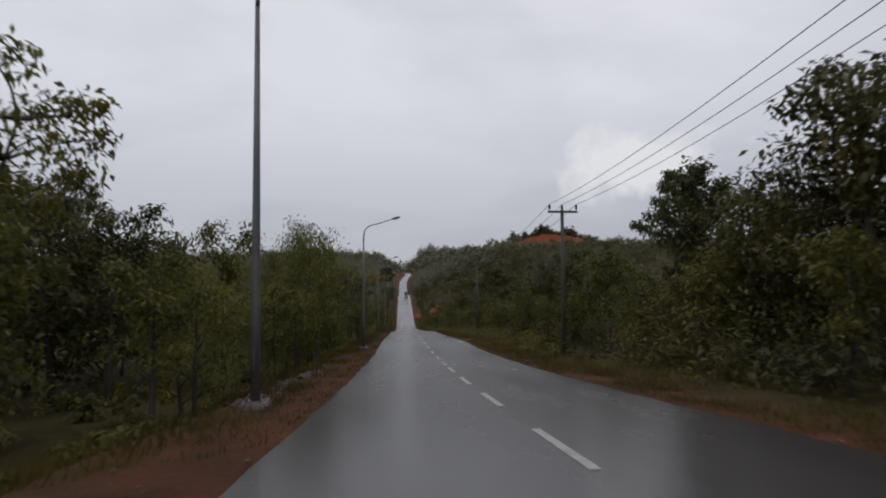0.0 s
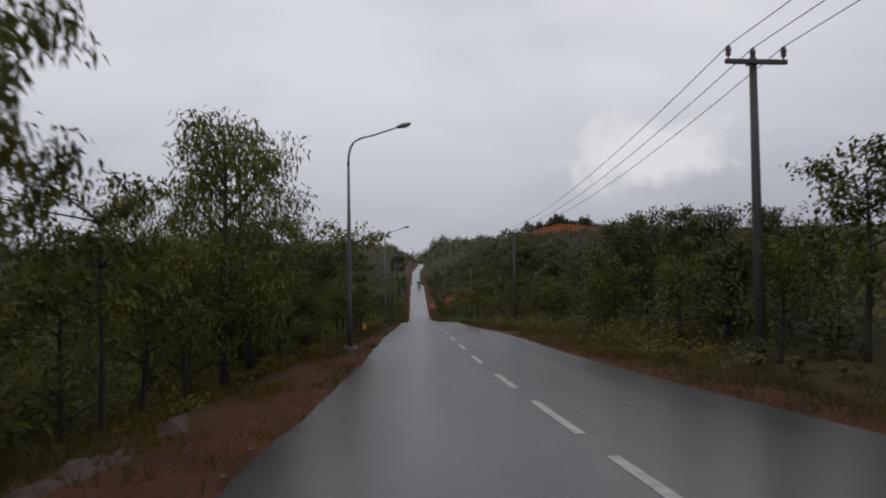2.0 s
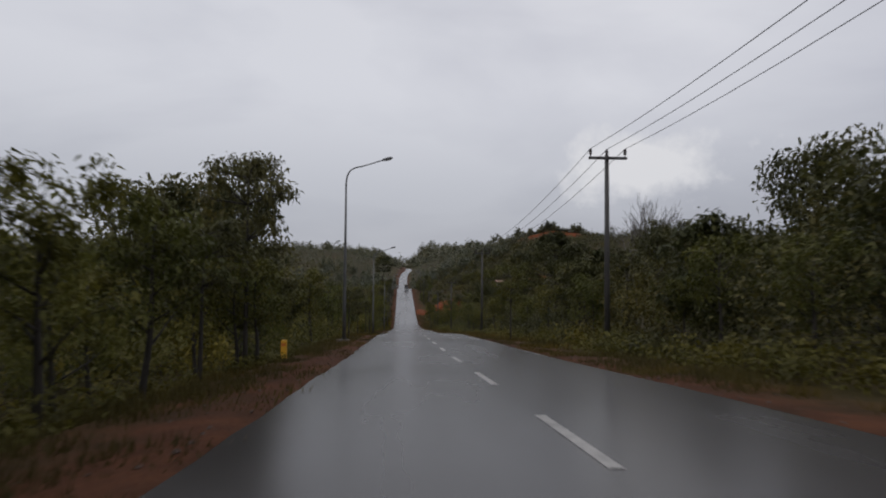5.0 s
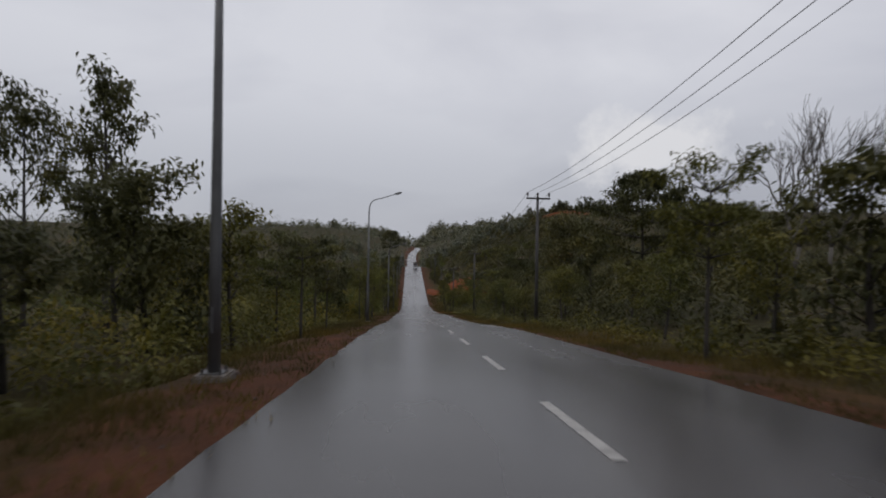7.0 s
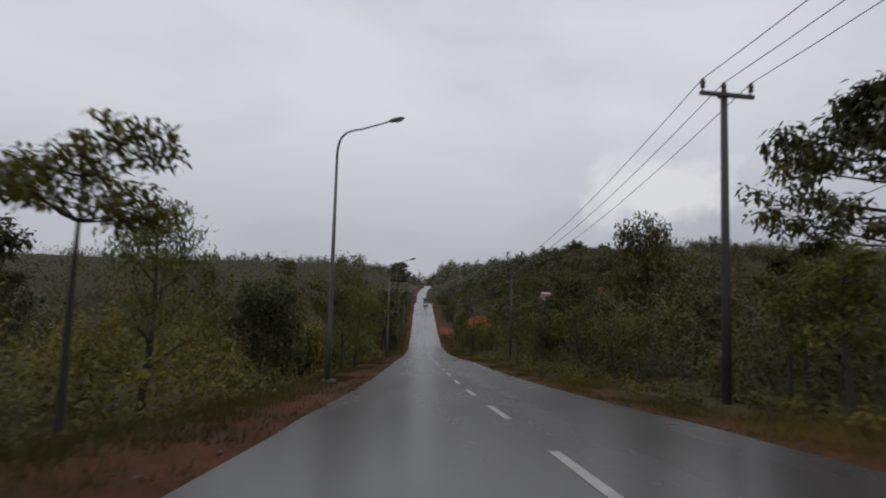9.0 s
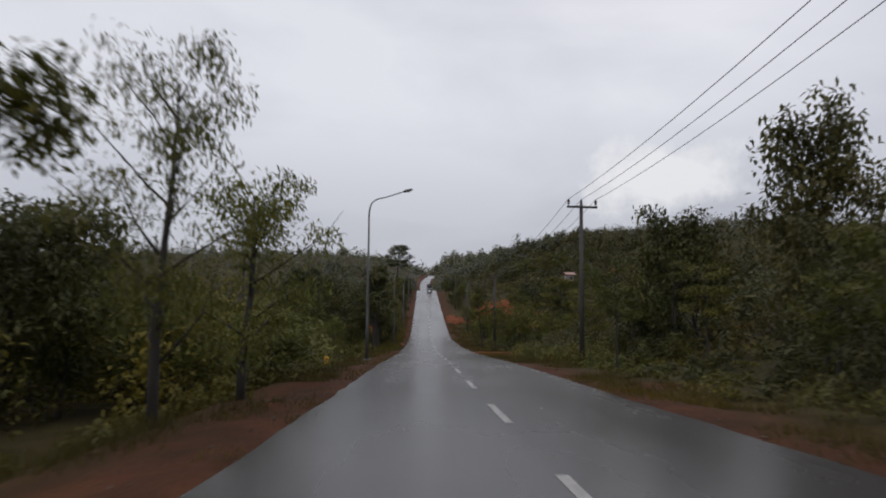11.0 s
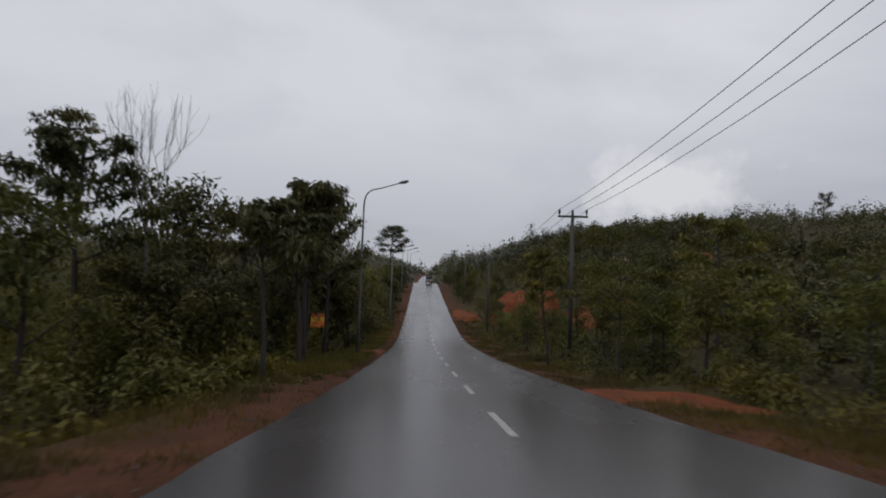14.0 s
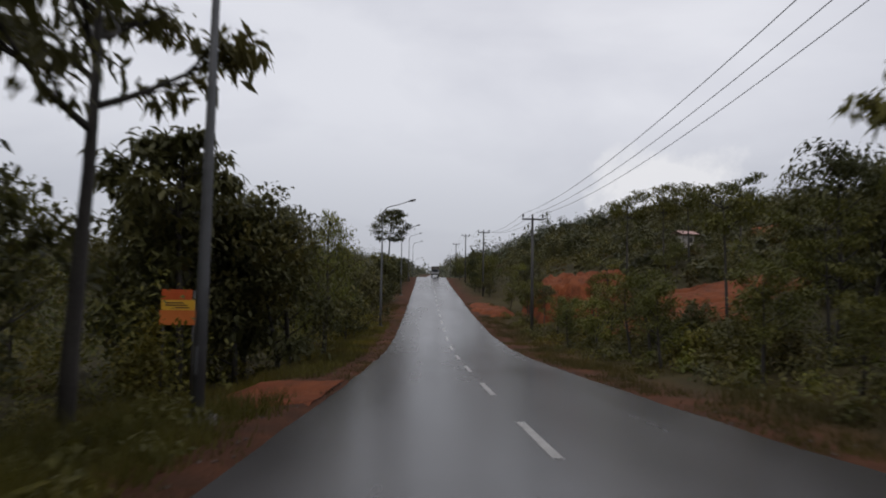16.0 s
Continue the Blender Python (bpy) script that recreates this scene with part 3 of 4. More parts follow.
TEMPLATES = {}
DARK_A = broadleaf(11, 9.5, 2.6, 0.22, 84, 42, 0.29, LEAF_DARK, label="tall dark-green broadleaf tree with a dense crown", clump_r=0.42)
DARK_B = broadleaf(12, 9.0, 2.1, 0.3, 62, 46, 0.255, LEAF_DARK, label="tall dark-green broadleaf tree with clumped crown and gaps", clump_r=0.34)
DENSE_A = broadleaf(13, 7.5, 2.9, 0.1, 116, 48, 0.3, LEAF_DARK, label="round dark-green tree with a dense low crown", clump_r=0.48)
MID_A = broadleaf(14, 6.5, 1.8, 0.3, 64, 34, 0.225, LEAF_MID, label="slender green roadside tree with a thin dark stem", clump_r=0.34)
MID_B = broadleaf(15, 5.5, 1.6, 0.34, 54, 34, 0.21, LEAF_MID, label="young green tree with a bare thin stem", clump_r=0.32)
PALE_A = broadleaf(16, 6.8, 2.0, 0.16, 78, 54, 0.185, LEAF_PALE, label="yellow-green feathery tree with fine drooping leaves", slim=0.28, droop=0.7, clump_r=0.36)
PALE_B = broadleaf(17, 8.0, 2.2, 0.16, 96, 48, 0.18, LEAF_MID, label="tall feathery tree with long narrow leaves", slim=0.28, droop=0.8, clump_r=0.4)
UMB_A = umbrella(18, 8.5, ((1.0, 2.0), (0.84, 1.7)), 0.31, LEAF_MID, "slim tree with flat tiers of large drooping leaves", 0.0, 19)
UMB_B = umbrella(19, 7.0, ((1.0, 2.1), (0.8, 1.9), (0.62, 1.6)), 0.25, LEAF_MID, "broad umbrella tree with layered hanging leaves", 0.0, 19)
CAND_A = candelabra(51, 7.0, 0.62, 1.9, 0.34, LEAF_DARK, "tree with rising arms and tufts of large hanging leaves", 9, 20)
CAND_B = candelabra(52, 9.0, 0.5, 2.2, 0.29, LEAF_DARK, "tall tree with bare arms and tufts of large dark leaves", 13, 21, 0.42, 0.23)
CAND_C = candelabra(53, 7.0, 0.48, 2.1, 0.3, LEAF_MID, "open tree with flat arms of hanging leaves in layers", 9, 16, 0.22, 0.2)
CAND_LEAN = candelabra(56, 7.0, 0.55, 1.5, 0.26, LEAF_MID, "leaning tree with flat arms of hanging leaves in layers", 12, 16, 0.25, 0.17, 0.13)
CAND_TOP = candelabra(54, 9.0, 0.84, 1.15, 0.32, LEAF_DARK, "slim tall tree with a small flat crown on a forked stem", 5, 22, 0.8, 0.2)
PYRAMID = umbrella(55, 10.0, ((1.0, 0.7), (0.93, 1.5), (0.85, 2.4), (0.76, 3.2), (0.67, 4.1), (0.57, 4.9), (0.46, 4.6)), 0.34, LEAF_DARK, "broad dark tree with a pyramid of layered branches", 0.0, 26, (0.0, 0.35), 0.75)
UMB_SMALL = umbrella(20, 4.8, ((1.0, 1.0), (0.86, 1.25), (0.68, 1.2)), 0.2, LEAF_DARK, "small tree with flat layered branches and a thin stem", 0.0, 14, (0.0, 0.5))
TALL_U = umbrella(21, 10.5, ((1.0, 2.3), (0.88, 2.6), (0.75, 2.6), (0.62, 2.3), (0.5, 1.7)), 0.29, LEAF_DARK, "tall tree with spreading tiers of large dark leaves", 0.03, 18, (0.0, 0.7), 0.85)
SLIM_U = umbrella(22, 15.0, ((1.0, 0.9), (0.95, 1.5), (0.88, 1.4), (0.8, 1.1), (0.7, 0.7)), 0.3, LEAF_DARK, "tall slim tree with a small flat crown on a bare stem", 0.02, 9, (0.0, 0.35), 0.42)
LAYERED = umbrella(24, 16.0, ((1.0, 1.6), (0.93, 2.4), (0.85, 2.9), (0.77, 3.1), (0.69, 2.7), (0.6, 2.0)), 0.5, LEAF_DARK, "lone tall tree with a layered dark crown", 0.0, 12, (0.0, 0.3), 0.6)
SPARSE = umbrella(25, 7.0, ((1.0, 1.6), (0.88, 2.0), (0.74, 1.5)), 0.24, LEAF_MID, "tree with sparse spreading branches and hanging leaves", 0.16, 13, (0.0, 0.6), 0.9)
DARK_L = broadleaf(41, 9.5, 2.6, 0.2, 76, 24, 0.4, LEAF_DARK, label="dark-green broadleaf tree among the bushes", clump_r=0.44)
BRIGHT = broadleaf(44, 4.5, 1.7, 0.2, 54, 36, 0.23, LEAF_PALE, label="bright yellow-green young tree with a thin stem", clump_r=0.36)
DENSE_L = broadleaf(43, 7.5, 2.8, 0.08, 84, 24, 0.42, LEAF_DARK, label="round dark-green tree standing among bushes", clump_r=0.5)

# ---------------------------------------------------------------- street lamps


def street_lamp(m, tall):
    e = thing("street_lamp", m, "tall grey steel street lamp with a curved arm", "street lamp", "street lamps along the road")
    bm = bmesh.new()
    box(bm, 0.55, 0.55, 1.1, (0, 0, -0.42), 0.03)
    part("footing", bm, CONCRETE, e, "stained concrete footing")
    bm = bmesh.new()
    box(bm, 0.36, 0.36, 0.025, (0, 0, 0.142), 0.004)
    part("base_plate", bm, GALV, e)
    for sx in (-1, 1):
        for sy in (-1, 1):
            bm = bmesh.new()
            bmesh.ops.create_cone(bm, cap_ends=True, segments=6, radius1=0.022, radius2=0.022, depth=0.07, matrix=Matrix.Translation((0.14 * sx, 0.14 * sy, 0.18)))
            part("bolt", bm, STEEL_DARK, e)
    vs, fs = [], []
    bend = tall - 1.7
    tube(vs, fs, [(0, 0, 0.12), (0, 0, 2.2), (0, 0, 5.0), (0, 0, bend)], [0.105, 0.095, 0.075, 0.05], 8)
    link("pole", vs, fs, GALV, True, e)
    bm = bmesh.new()
    box(bm, 0.02, 0.12, 0.42, (0, -0.098, 1.0), 0.004)
    part("hatch", bm, GALV, e)
    p0, p1, p2, p3 = Vector((0, 0, bend)), Vector((0, 0, bend + 0.95)), Vector((0.25, 0, bend + 1.1)), Vector((0.95, 0, bend + 1.22))
    pts = []
    for i in range(13):
        u = i / 12
        pts.append(tuple((1 - u) ** 3 * p0 + 3 * u * (1 - u) ** 2 * p1 + 3 * u * u * (1 - u) * p2 + u**3 * p3))
    pts.append((2.05, 0, bend + 1.58))
    vs, fs = [], []
    tube(vs, fs, pts, [0.05 - 0.0014 * i for i in range(14)], 8)
    link("arm", vs, fs, GALV, True, e)
    bm = bmesh.new()
    bmesh.ops.create_uvsphere(bm, u_segments=14, v_segments=8, radius=1, matrix=Matrix.Translation((2.3, 0, bend + 1.66)) @ pose(0, 0, 0, 0, -15) @ Matrix.Diagonal((0.34, 0.13, 0.09, 1)))
    head = part("luminaire", bm, LAMP_SHELL, e, "dark grey lamp head", True)
    bm = bmesh.new()
    bmesh.ops.create_uvsphere(bm, u_segments=12, v_segments=6, radius=1, matrix=Matrix.Translation((2.36, 0, bend + 1.635)) @ pose(0, 0, 0, 0, -15) @ Matrix.Diagonal((0.22, 0.1, 0.075, 1)))
    part("lens", bm, LAMP_GLASS, head, "dull glass lens", True)
    return e


LAMPS = [(-25.0, -4.85, 10.04), (9.74, -4.85, 10.04), (37.25, -4.47, 9.18), (72.26, -4.82, 10.31), (107.24, -4.96, 10.3), (141.66, -4.63, 10.1),
         (176.64, -4.87, 10.32), (211.62, -4.93, 10.04), (246.5, -4.9, 10.0), (281.5, -4.9, 10.0), (316.5, -4.9, 10.0), (351, -4.9, 10.0)]
for (y, x, tall) in LAMPS:
    ground_z = land(x, y)
    street_lamp(pose(x, y, ground_z), tall + profile(y) - ground_z)

# ---------------------------------------------------------------- power line


def power_pole(x, y, top, twist):
    g = land(x, y)
    e = thing("power_pole", pose(x, y, g, 0, 0, twist), "dark weathered power pole with a steel crossarm and three insulators", "power pole", "power poles along the road")
    h = top - g
    vs, fs = [], []
    tube(vs, fs, [(0, 0, -0.5), (0, 0, h * 0.5), (0, 0, h - 0.28)], [0.135, 0.115, 0.092], 12)
    link("pole", vs, fs, POLE_GREY, True, e)
    bm = bmesh.new()
    box(bm, 1.74, 0.1, 0.12, (0, -0.14, h - 0.42), 0.008)
    arm = part("crossarm", bm, STEEL_DARK, e, "dark steel crossarm")
    bm = bmesh.new()
    box(bm, 0.26, 0.03, 0.06, (0, 0.108, h - 0.42), 0.006)
    part("clamp", bm, STEEL_DARK, e)
    for s in (-0.785, 0, 0.785):
        bm = bmesh.new()
        bx, by = s, (-0.14 if s else 0.0)
        for z0, z1, r0, r1 in ((-0.37, -0.2, 0.022, 0.022), (-0.26, -0.2, 0.075, 0.065), (-0.2, -0.12, 0.05, 0.085), (-0.12, -0.06, 0.085, 0.05), (-0.06, 0.0, 0.06, 0.045)):
            bmesh.ops.create_cone(bm, cap_ends=True, segments=10, radius1=r0, radius2=r1, depth=z1 - z0, matrix=Matrix.Translation((bx, by, h + (z0 + z1) / 2)))
        part("insulator", bm, PORCELAIN, e, "brown glazed insulator", True)
    return e


POLES = [(-44, 7.4, 10.8, 0), (-7.6, 7.4, 9.1, 1), (28.71, 7.41, 5.19, 2), (65.04, 7.54, 2.42, -2), (101.23, 7.27, -0.91, 7), (138.42, 7.29, -5.15, 7),
         (175.82, 7.45, -8.73, -6), (210.97, 6.95, -9.77, 3), (247, 6.9, -7.3, 0), (282.5, 6.9, -4.5, 0), (318, 6.9, -3.6, 0), (353, 7.0, -4.8, 0)]
for (y, x, top, tw) in POLES:
    power_pole(x, y, top, tw)
for j in range(len(POLES) - 1):
    (y0, x0, z0, t0), (y1, x1, z1, t1) = POLES[j], POLES[j + 1]
    for s in (-0.785, 0, 0.785):
        a = pose(x0, y0, z0, 0, 0, t0) @ Vector((s, -0.14 if s else 0, 0.0))
        b = pose(x1, y1, z1, 0, 0, t1) @ Vector((s, -0.14 if s else 0, 0.0))
        pts = [tuple(a.lerp(b, u) - Vector((0, 0, 0.85 * 4 * u * (1 - u)))) for u in np.linspace(0, 1, 15)]
        vs, fs = [], []
        tube(vs, fs, pts, [0.013] * 15, 5)
        tagged(link("power_line", vs, fs, WIRE, True), "thin dark overhead power line strung between poles", "cable", "power lines")

# ---------------------------------------------------------------- trees at their known places
spots = random.Random(21)


def put(kind, x, y, tall, base, turn=None, lean=(0, 0), wide=1.0):
    """base: the kind's own height; tall: how far the top stands over the road."""
    g = land(x, y)
    made = place(kind, spots, x, y, max(0.3, (tall + profile(y) - g) / base), turn, 0.1, lean)
    if wide != 1.0:
        made.matrix_basis = made.matrix_basis @ Matrix.Diagonal((wide, wide, 1, 1))
    return made


# right-hand side: kind, x, y, height over the road, own height, width
for (kind, x, y, tall, base, wide) in [
        (DARK_B, 11.3, 20.7, 9.3, 9.0, 1.1), (CAND_B, 12.9, 25.6, 10.5, 9.0, 0.72), (DARK_A, 10.9, 17.3, 7.3, 9.5, 1.1), (DARK_A, 14.2, 188.5, 8.8, 9.5, 1), (DENSE_A, 17.8, 191.0, 9.0, 7.5, 0.9), (UMB_A, 13.0, 194.0, 8.4, 9.3, 1), (DARK_A, 12.8, 24.0, 8.6, 9.5, 0.9), (DARK_A, 14.6, 21.5, 7.6, 9.5, 1), (DARK_A, 11.4, 14.4, 6.7, 9.5, 1), (DARK_A, 11.0, 11.6, 9.0, 9.5, 1.1),
        (DARK_B, 12.6, 11.9, 9.6, 9.0, 1.2), (DARK_B, 10.9, 8.0, 8.4, 9.0, 1), (DARK_A, 14.2, 5.7, 9.0, 9.5, 1), (DARK_A, 15.4, 17.0, 7.4, 9.5, 1), (DARK_B, 15.2, -0.3, 9.0, 9.0, 1),
        (MID_A, 9.7, 27.9, 5.8, 6.5, 1), (DARK_B, 12.0, 41.6, 7.0, 9.0, 0.9), (DARK_B, 12.0, 35.3, 5.9, 9.0, 1),
        (DENSE_A, 18.8, 53.0, 8.2, 7.5, 0.9), (DENSE_A, 22.4, 70.2, 11.0, 7.5, 0.8), (DENSE_A, 19.7, 64.2, 8.6, 7.5, 0.9), (DARK_B, 12.0, 47.3, 6.5, 9.0, 1), (DENSE_A, 14.2, 56.1, 7.8, 7.5, 1.2),
        (PYRAMID, 16.9, 105.7, 12.0, 9.6, 1.0), (CAND_A, 23.0, 106.5, 10.6, 7.0, 1.2), (UMB_B, 5.3, 75.6, 4.8, 7.9, 0.95), (UMB_B, 6.7, 131.4, 4.5, 7.9, 0.9), (CAND_C, 15.0, 173.7, 9.0, 7.0, 1), (UMB_B, 6.0, 164.0, 4.5, 7.9, 0.9), (DARK_B, 111.0, 292.8, 31.0, 9.0, 1), (DARK_A, 14.3, 73.6, 7.2, 9.5, 1), (DARK_B, 15.8, 76.4, 8.6, 9.0, 1), (DARK_A, 10.4, 69.6, 5.2, 9.5, 1),
        (DENSE_A, 20.9, 136.6, 13.4, 7.5, 0.8), (DENSE_A, 12.8, 139.1, 8.4, 7.5, 0.85), (DENSE_A, 15.7, 142.2, 7.8, 7.5, 0.9), (UMB_A, 21.6, 230.0, 13.4, 9.3, 1.1), (UMB_A, 25.4, 229.0, 13.9, 9.3, 1), (UMB_A, 28.8, 230.0, 14.7, 9.3, 1.1), (UMB_A, 35.5, 231.0, 16.0, 9.3, 1.1), (UMB_A, 23.8, 186.0, 10.5, 9.3, 1),
        (UMB_A, 21.2, 189.0, 9.6, 9.3, 1), (UMB_A, 11.4, 180.7, 6.8, 9.3, 1), (UMB_B, 12.7, 187.0, 6.0, 7.9, 1)]:
    put(kind, x, y, tall, base, wide=wide)
for (x, y, tall, wide) in [(10.4, 163.0, 3.9, 1.1), (9.6, 168.5, 3.7, 1), (12.4, 159.5, 3.6, 1.1), (-6.2, 127.0, 2.3, 1.6), (-7.4, 129.5, 2.2, 1.6), (-8.4, 125.0, 2.6, 1.3), (8.3, 205.0, 2.9, 1), (8.0, 198.0, 3.0, 1)]:
    put(BRIGHT, x, y, tall, 4.5, wide=wide)
put(CAND_LEAN, 5.85, 174.1, 6.9, 7.0, 180, wide=0.85)
put(SPARSE, -9.9, 8.6, 6.6, 7.6, 0, wide=0.9)
# left-hand side
for (kind, x, y, tall, base, wide) in [
        (PALE_A, -7.0, 29.8, 7.6, 6.8, 0.95), (UMB_B, -6.5, 23.0, 3.7, 7.9, 1.05), (MID_B, -4.95, 18.6, 4.2, 5.5, 0.45), (DARK_B, -20.6, 31.8, 12.4, 9.0, 0.6), (PALE_B, -10.3, 32.3, 5.9, 8.0, 1), (PALE_B, -8.0, 35.4, 9.0, 8.0, 0.95), (PALE_B, -11.3, 36.9, 7.2, 8.0, 1),
        (DARK_A, -13.8, 18.0, 7.2, 9.5, 1), (DARK_B, -11.5, 17.0, 6.6, 9.0, 1), (DARK_A, -16.0, 20.0, 7.2, 9.5, 1), (DARK_B, -12.4, 24.0, 6.4, 9.0, 1), (MID_A, -9.4, 22.0, 6.4, 6.5, 0.8), (DARK_A, -13.5, 15.0, 5.6, 9.5, 1), (DENSE_A, -13.0, 20.0, 5.4, 7.5, 1),
        (UMB_SMALL, -6.3, 58.0, 6.3, 5.0, 0.75), (TALL_U, -8.9, 66.8, 8.9, 11.3, 0.9), (DARK_B, -18.6, 95.0, 15.8, 9.0, 0.66), (DARK_A, -24.5, 97.0, 14.5, 9.5, 0.62), (DARK_A, -10.4, 75.5, 3.2, 9.5, 1.3), (DARK_A, -11.8, 73.0, 3.8, 9.5, 1.2), (UMB_SMALL, -6.2, 54.0, 3.6, 5.0, 1), (MID_B, -6.1, 58.5, 3.2, 5.5, 1), (DENSE_A, -11.4, 68.8, 7.6, 7.5, 1), (DENSE_A, -14.3, 72.3, 8.6, 7.5, 1),
        (PALE_B, -14.3, 87.6, 6.6, 8.0, 1), (PALE_A, -9.3, 101.8, 5.6, 6.8, 1), (UMB_A, -7.0, 94.6, 4.6, 9.3, 1.2),
        (PALE_B, -6.0, 118.6, 7.0, 8.0, 0.8), (DENSE_A, -9.8, 114.6, 4.4, 7.5, 1), (UMB_A, -6.3, 115.0, 4.8, 9.3, 1.0), (PALE_A, -5.6, 122.0, 5.6, 6.8, 1.1),
        (SLIM_U, -24.0, 178.3, 15.2, 15.0, 1), (CAND_B, -6.8, 176.6, 10.6, 9.0, 0.85), (CAND_B, -7.0, 171.8, 8.6, 9.0, 1.15), (CAND_A, -6.1, 166.3, 6.4, 7.0, 1.1), (CAND_TOP, -6.5, 169.6, 9.0, 9.0, 1), (DENSE_A, -12.6, 168.9, 7.9, 7.5, 0.88), (CAND_A, -6.0, 161.0, 5.7, 7.0, 1), (CAND_B, -12.8, 163.0, 8.6, 9.0, 1.1),
        (DENSE_A, -10.2, 163.0, 3.6, 7.5, 1.2), (DENSE_A, -9.3, 166.1, 3.4, 7.5, 1.2), (DENSE_A, -10.6, 175.2, 5.0, 7.5, 1), (DENSE_A, -12.0, 177.8, 5.0, 7.5, 1), (DENSE_A, -9.2, 172.9, 4.2, 7.5, 0.85), (DENSE_L, -9.4, 177.0, 4.2, 7.5, 1), (DENSE_A, -11.6, 188.2, 5.8, 7.5, 1), (DENSE_A, -10.4, 190.5, 6.4, 7.5, 0.9), (CAND_A, -9.5, 186.5, 8.2, 7.0, 1), (DENSE_A, -7.4, 191.1, 5.6, 7.5, 1),
        (PALE_A, -6.6, 196.5, 7.4, 6.8, 0.8), (LAYERED, -10.3, 298.4, 16.6, 16.0, 1.25), (UMB_B, -8.0, 89.8, 4.6, 7.9, 1.1), (UMB_SMALL, -5.6, 83.4, 3.7, 5.0, 1), (UMB_SMALL, -5.2, 86.9, 2.9, 5.0, 1), (DARK_B, -29.0, 158.9, 12.0, 9.0, 0.5), (DENSE_A, -14.0, 127.0, 5.6, 7.5, 1), (DENSE_A, -12.2, 123.4, 4.6, 7.5, 1), (DENSE_L, -16.5, 133.0, 5.0, 7.5, 1.1), (DARK_L, -21.0, 151.0, 6.6, 9.5, 1.1), (DARK_L, -27.0, 156.0, 7.0, 9.5, 1.1), (DENSE_L, -19.0, 146.0, 5.4, 7.5, 1.1), (DENSE_A, -8.6, 189.4, 6.7, 7.5, 0.9), (DARK_A, -7.4, 193.0, 7.0, 9.5, 1),
        (DENSE_A, -9.2, 43.8, 4.6, 7.5, 1), (DENSE_A, -10.2, 42.2, 5.6, 7.5, 1), (MID_A, -8.2, 46.8, 3.4, 6.5, 1), (DENSE_A, -10.8, 41.0, 5.4, 7.5, 1), (DENSE_A, -12.0, 47.0, 5.8, 7.5, 1), (MID_B, -8.8, 39.0, 4.0, 5.5, 1),
        (MID_A, -8.8, 86.0, 5.4, 6.5, 1), (DENSE_A, -11.5, 84.5, 6.0, 7.5, 1), (DENSE_L, -11.0, 188.0, 6.4, 7.5, 1), (DENSE_L, -12.5, 193.0, 6.6, 7.5, 1), (DARK_L, -13.0, 199.0, 6.6, 9.5, 1), (SLIM_U, -30.8, 205.6, 9.0, 15.0, 1.2)]:
    put(kind, x, y, tall, base, wide=wide)

# leaning tree that reaches over the verge
lean_tree = umbrella(23, 6.2, ((1.0, 1.9), (0.86, 1.6)), 0.27, LEAF_MID, "leaning tree with spreading branches and hanging leaves", 0.42, 9)
put(lean_tree, -7.4, 42.6, 5.4, 6.2, 10)
put(lean_tree, -10.2, 40.0, 6.0, 6.2, 60)
# trees without leaves
for (x, y, tall, seed) in [(20.8, 95.2, 13.6, 31), (22.6, 96.4, 14.3, 32), (24.6, 95.6, 13.8, 36), (-11.5, 164.7, 10.8, 33), (-30.0, 170.0, 11.0, 34), (-36.0, 158.0, 10.0, 35)]:
    g = land(x, y)
    b = bare_tree(seed, 1.12 * (tall + profile(y) - g), "leafless grey-brown tree with fine upright branches", BARK_DRY, 0.42 if x > 0 else 0.2, stout=0.012 if x > 0 else 0.005)
    b.matrix_basis = pose(x, y, g)
# ---------------------------------------------------------------- belts of trees along both sides
BELT = random.Random(77)


def free_spot(x, y):
    """Keeps trees off the poles, the lamps, the side tracks and the road."""
    if abs(x - ROAD_X) < 5.8:
        return False
    if x > 0 and 156 < y < 163 and x < 8.2:
        return False
    if x < 0 and 177 < y < 183.5 and x > -8.5:
        return False
    return True


def belt(kinds, x0, x1, y0, y1, count, t0, t1):
    for i in range(count):
        for _ in range(8):
            x, y = BELT.uniform(x0, x1), y0 + (y1 - y0) * (i + BELT.random()) / count
            if free_spot(x, y):
                kind, base = BELT.choice(kinds)
                place(kind, BELT, x, y, BELT.uniform(t0, t1) / base, None, 0.15)
                break


YOUNG = [(MID_A, 6.5), (MID_B, 5.5), (MID_A, 6.5), (PALE_A, 6.8)]
OLD = [(DARK_L, 9.5), (DENSE_L, 7.5), (DENSE_L, 7.5)]
belt(YOUNG, -8.8, -6.5, -8, 62, 34, 3.2, 4.5)
belt(YOUNG + OLD, -20, -10.5, -2, 66, 26, 4.6, 6.2)
belt(OLD, -45, -20, -5, 120, 22, 6.0, 8.5)
belt(YOUNG, -13, -8.0, 118, 158, 5, 3.0, 4.2)
belt(OLD + YOUNG, -16, -9.5, 158, 198, 7, 4.5, 6.5)
belt(OLD + YOUNG, -12, -6.6, 187, 325, 26, 5.0, 7.2)
belt([(MID_A, 6.5), (MID_B, 5.5)], 7.9, 9.6, 3, 128, 22, 3.2, 4.4)
belt(OLD, 9.8, 15.0, -6, 40, 12, 3.8, 5.0)
belt(OLD, 10.0, 22.0, 38, 128, 18, 4.2, 6.0)
belt([(MID_A, 6.5), (MID_B, 5.5), (UMB_B, 7.0)], 8.4, 12.5, 130, 225, 18, 3.4, 5.2)
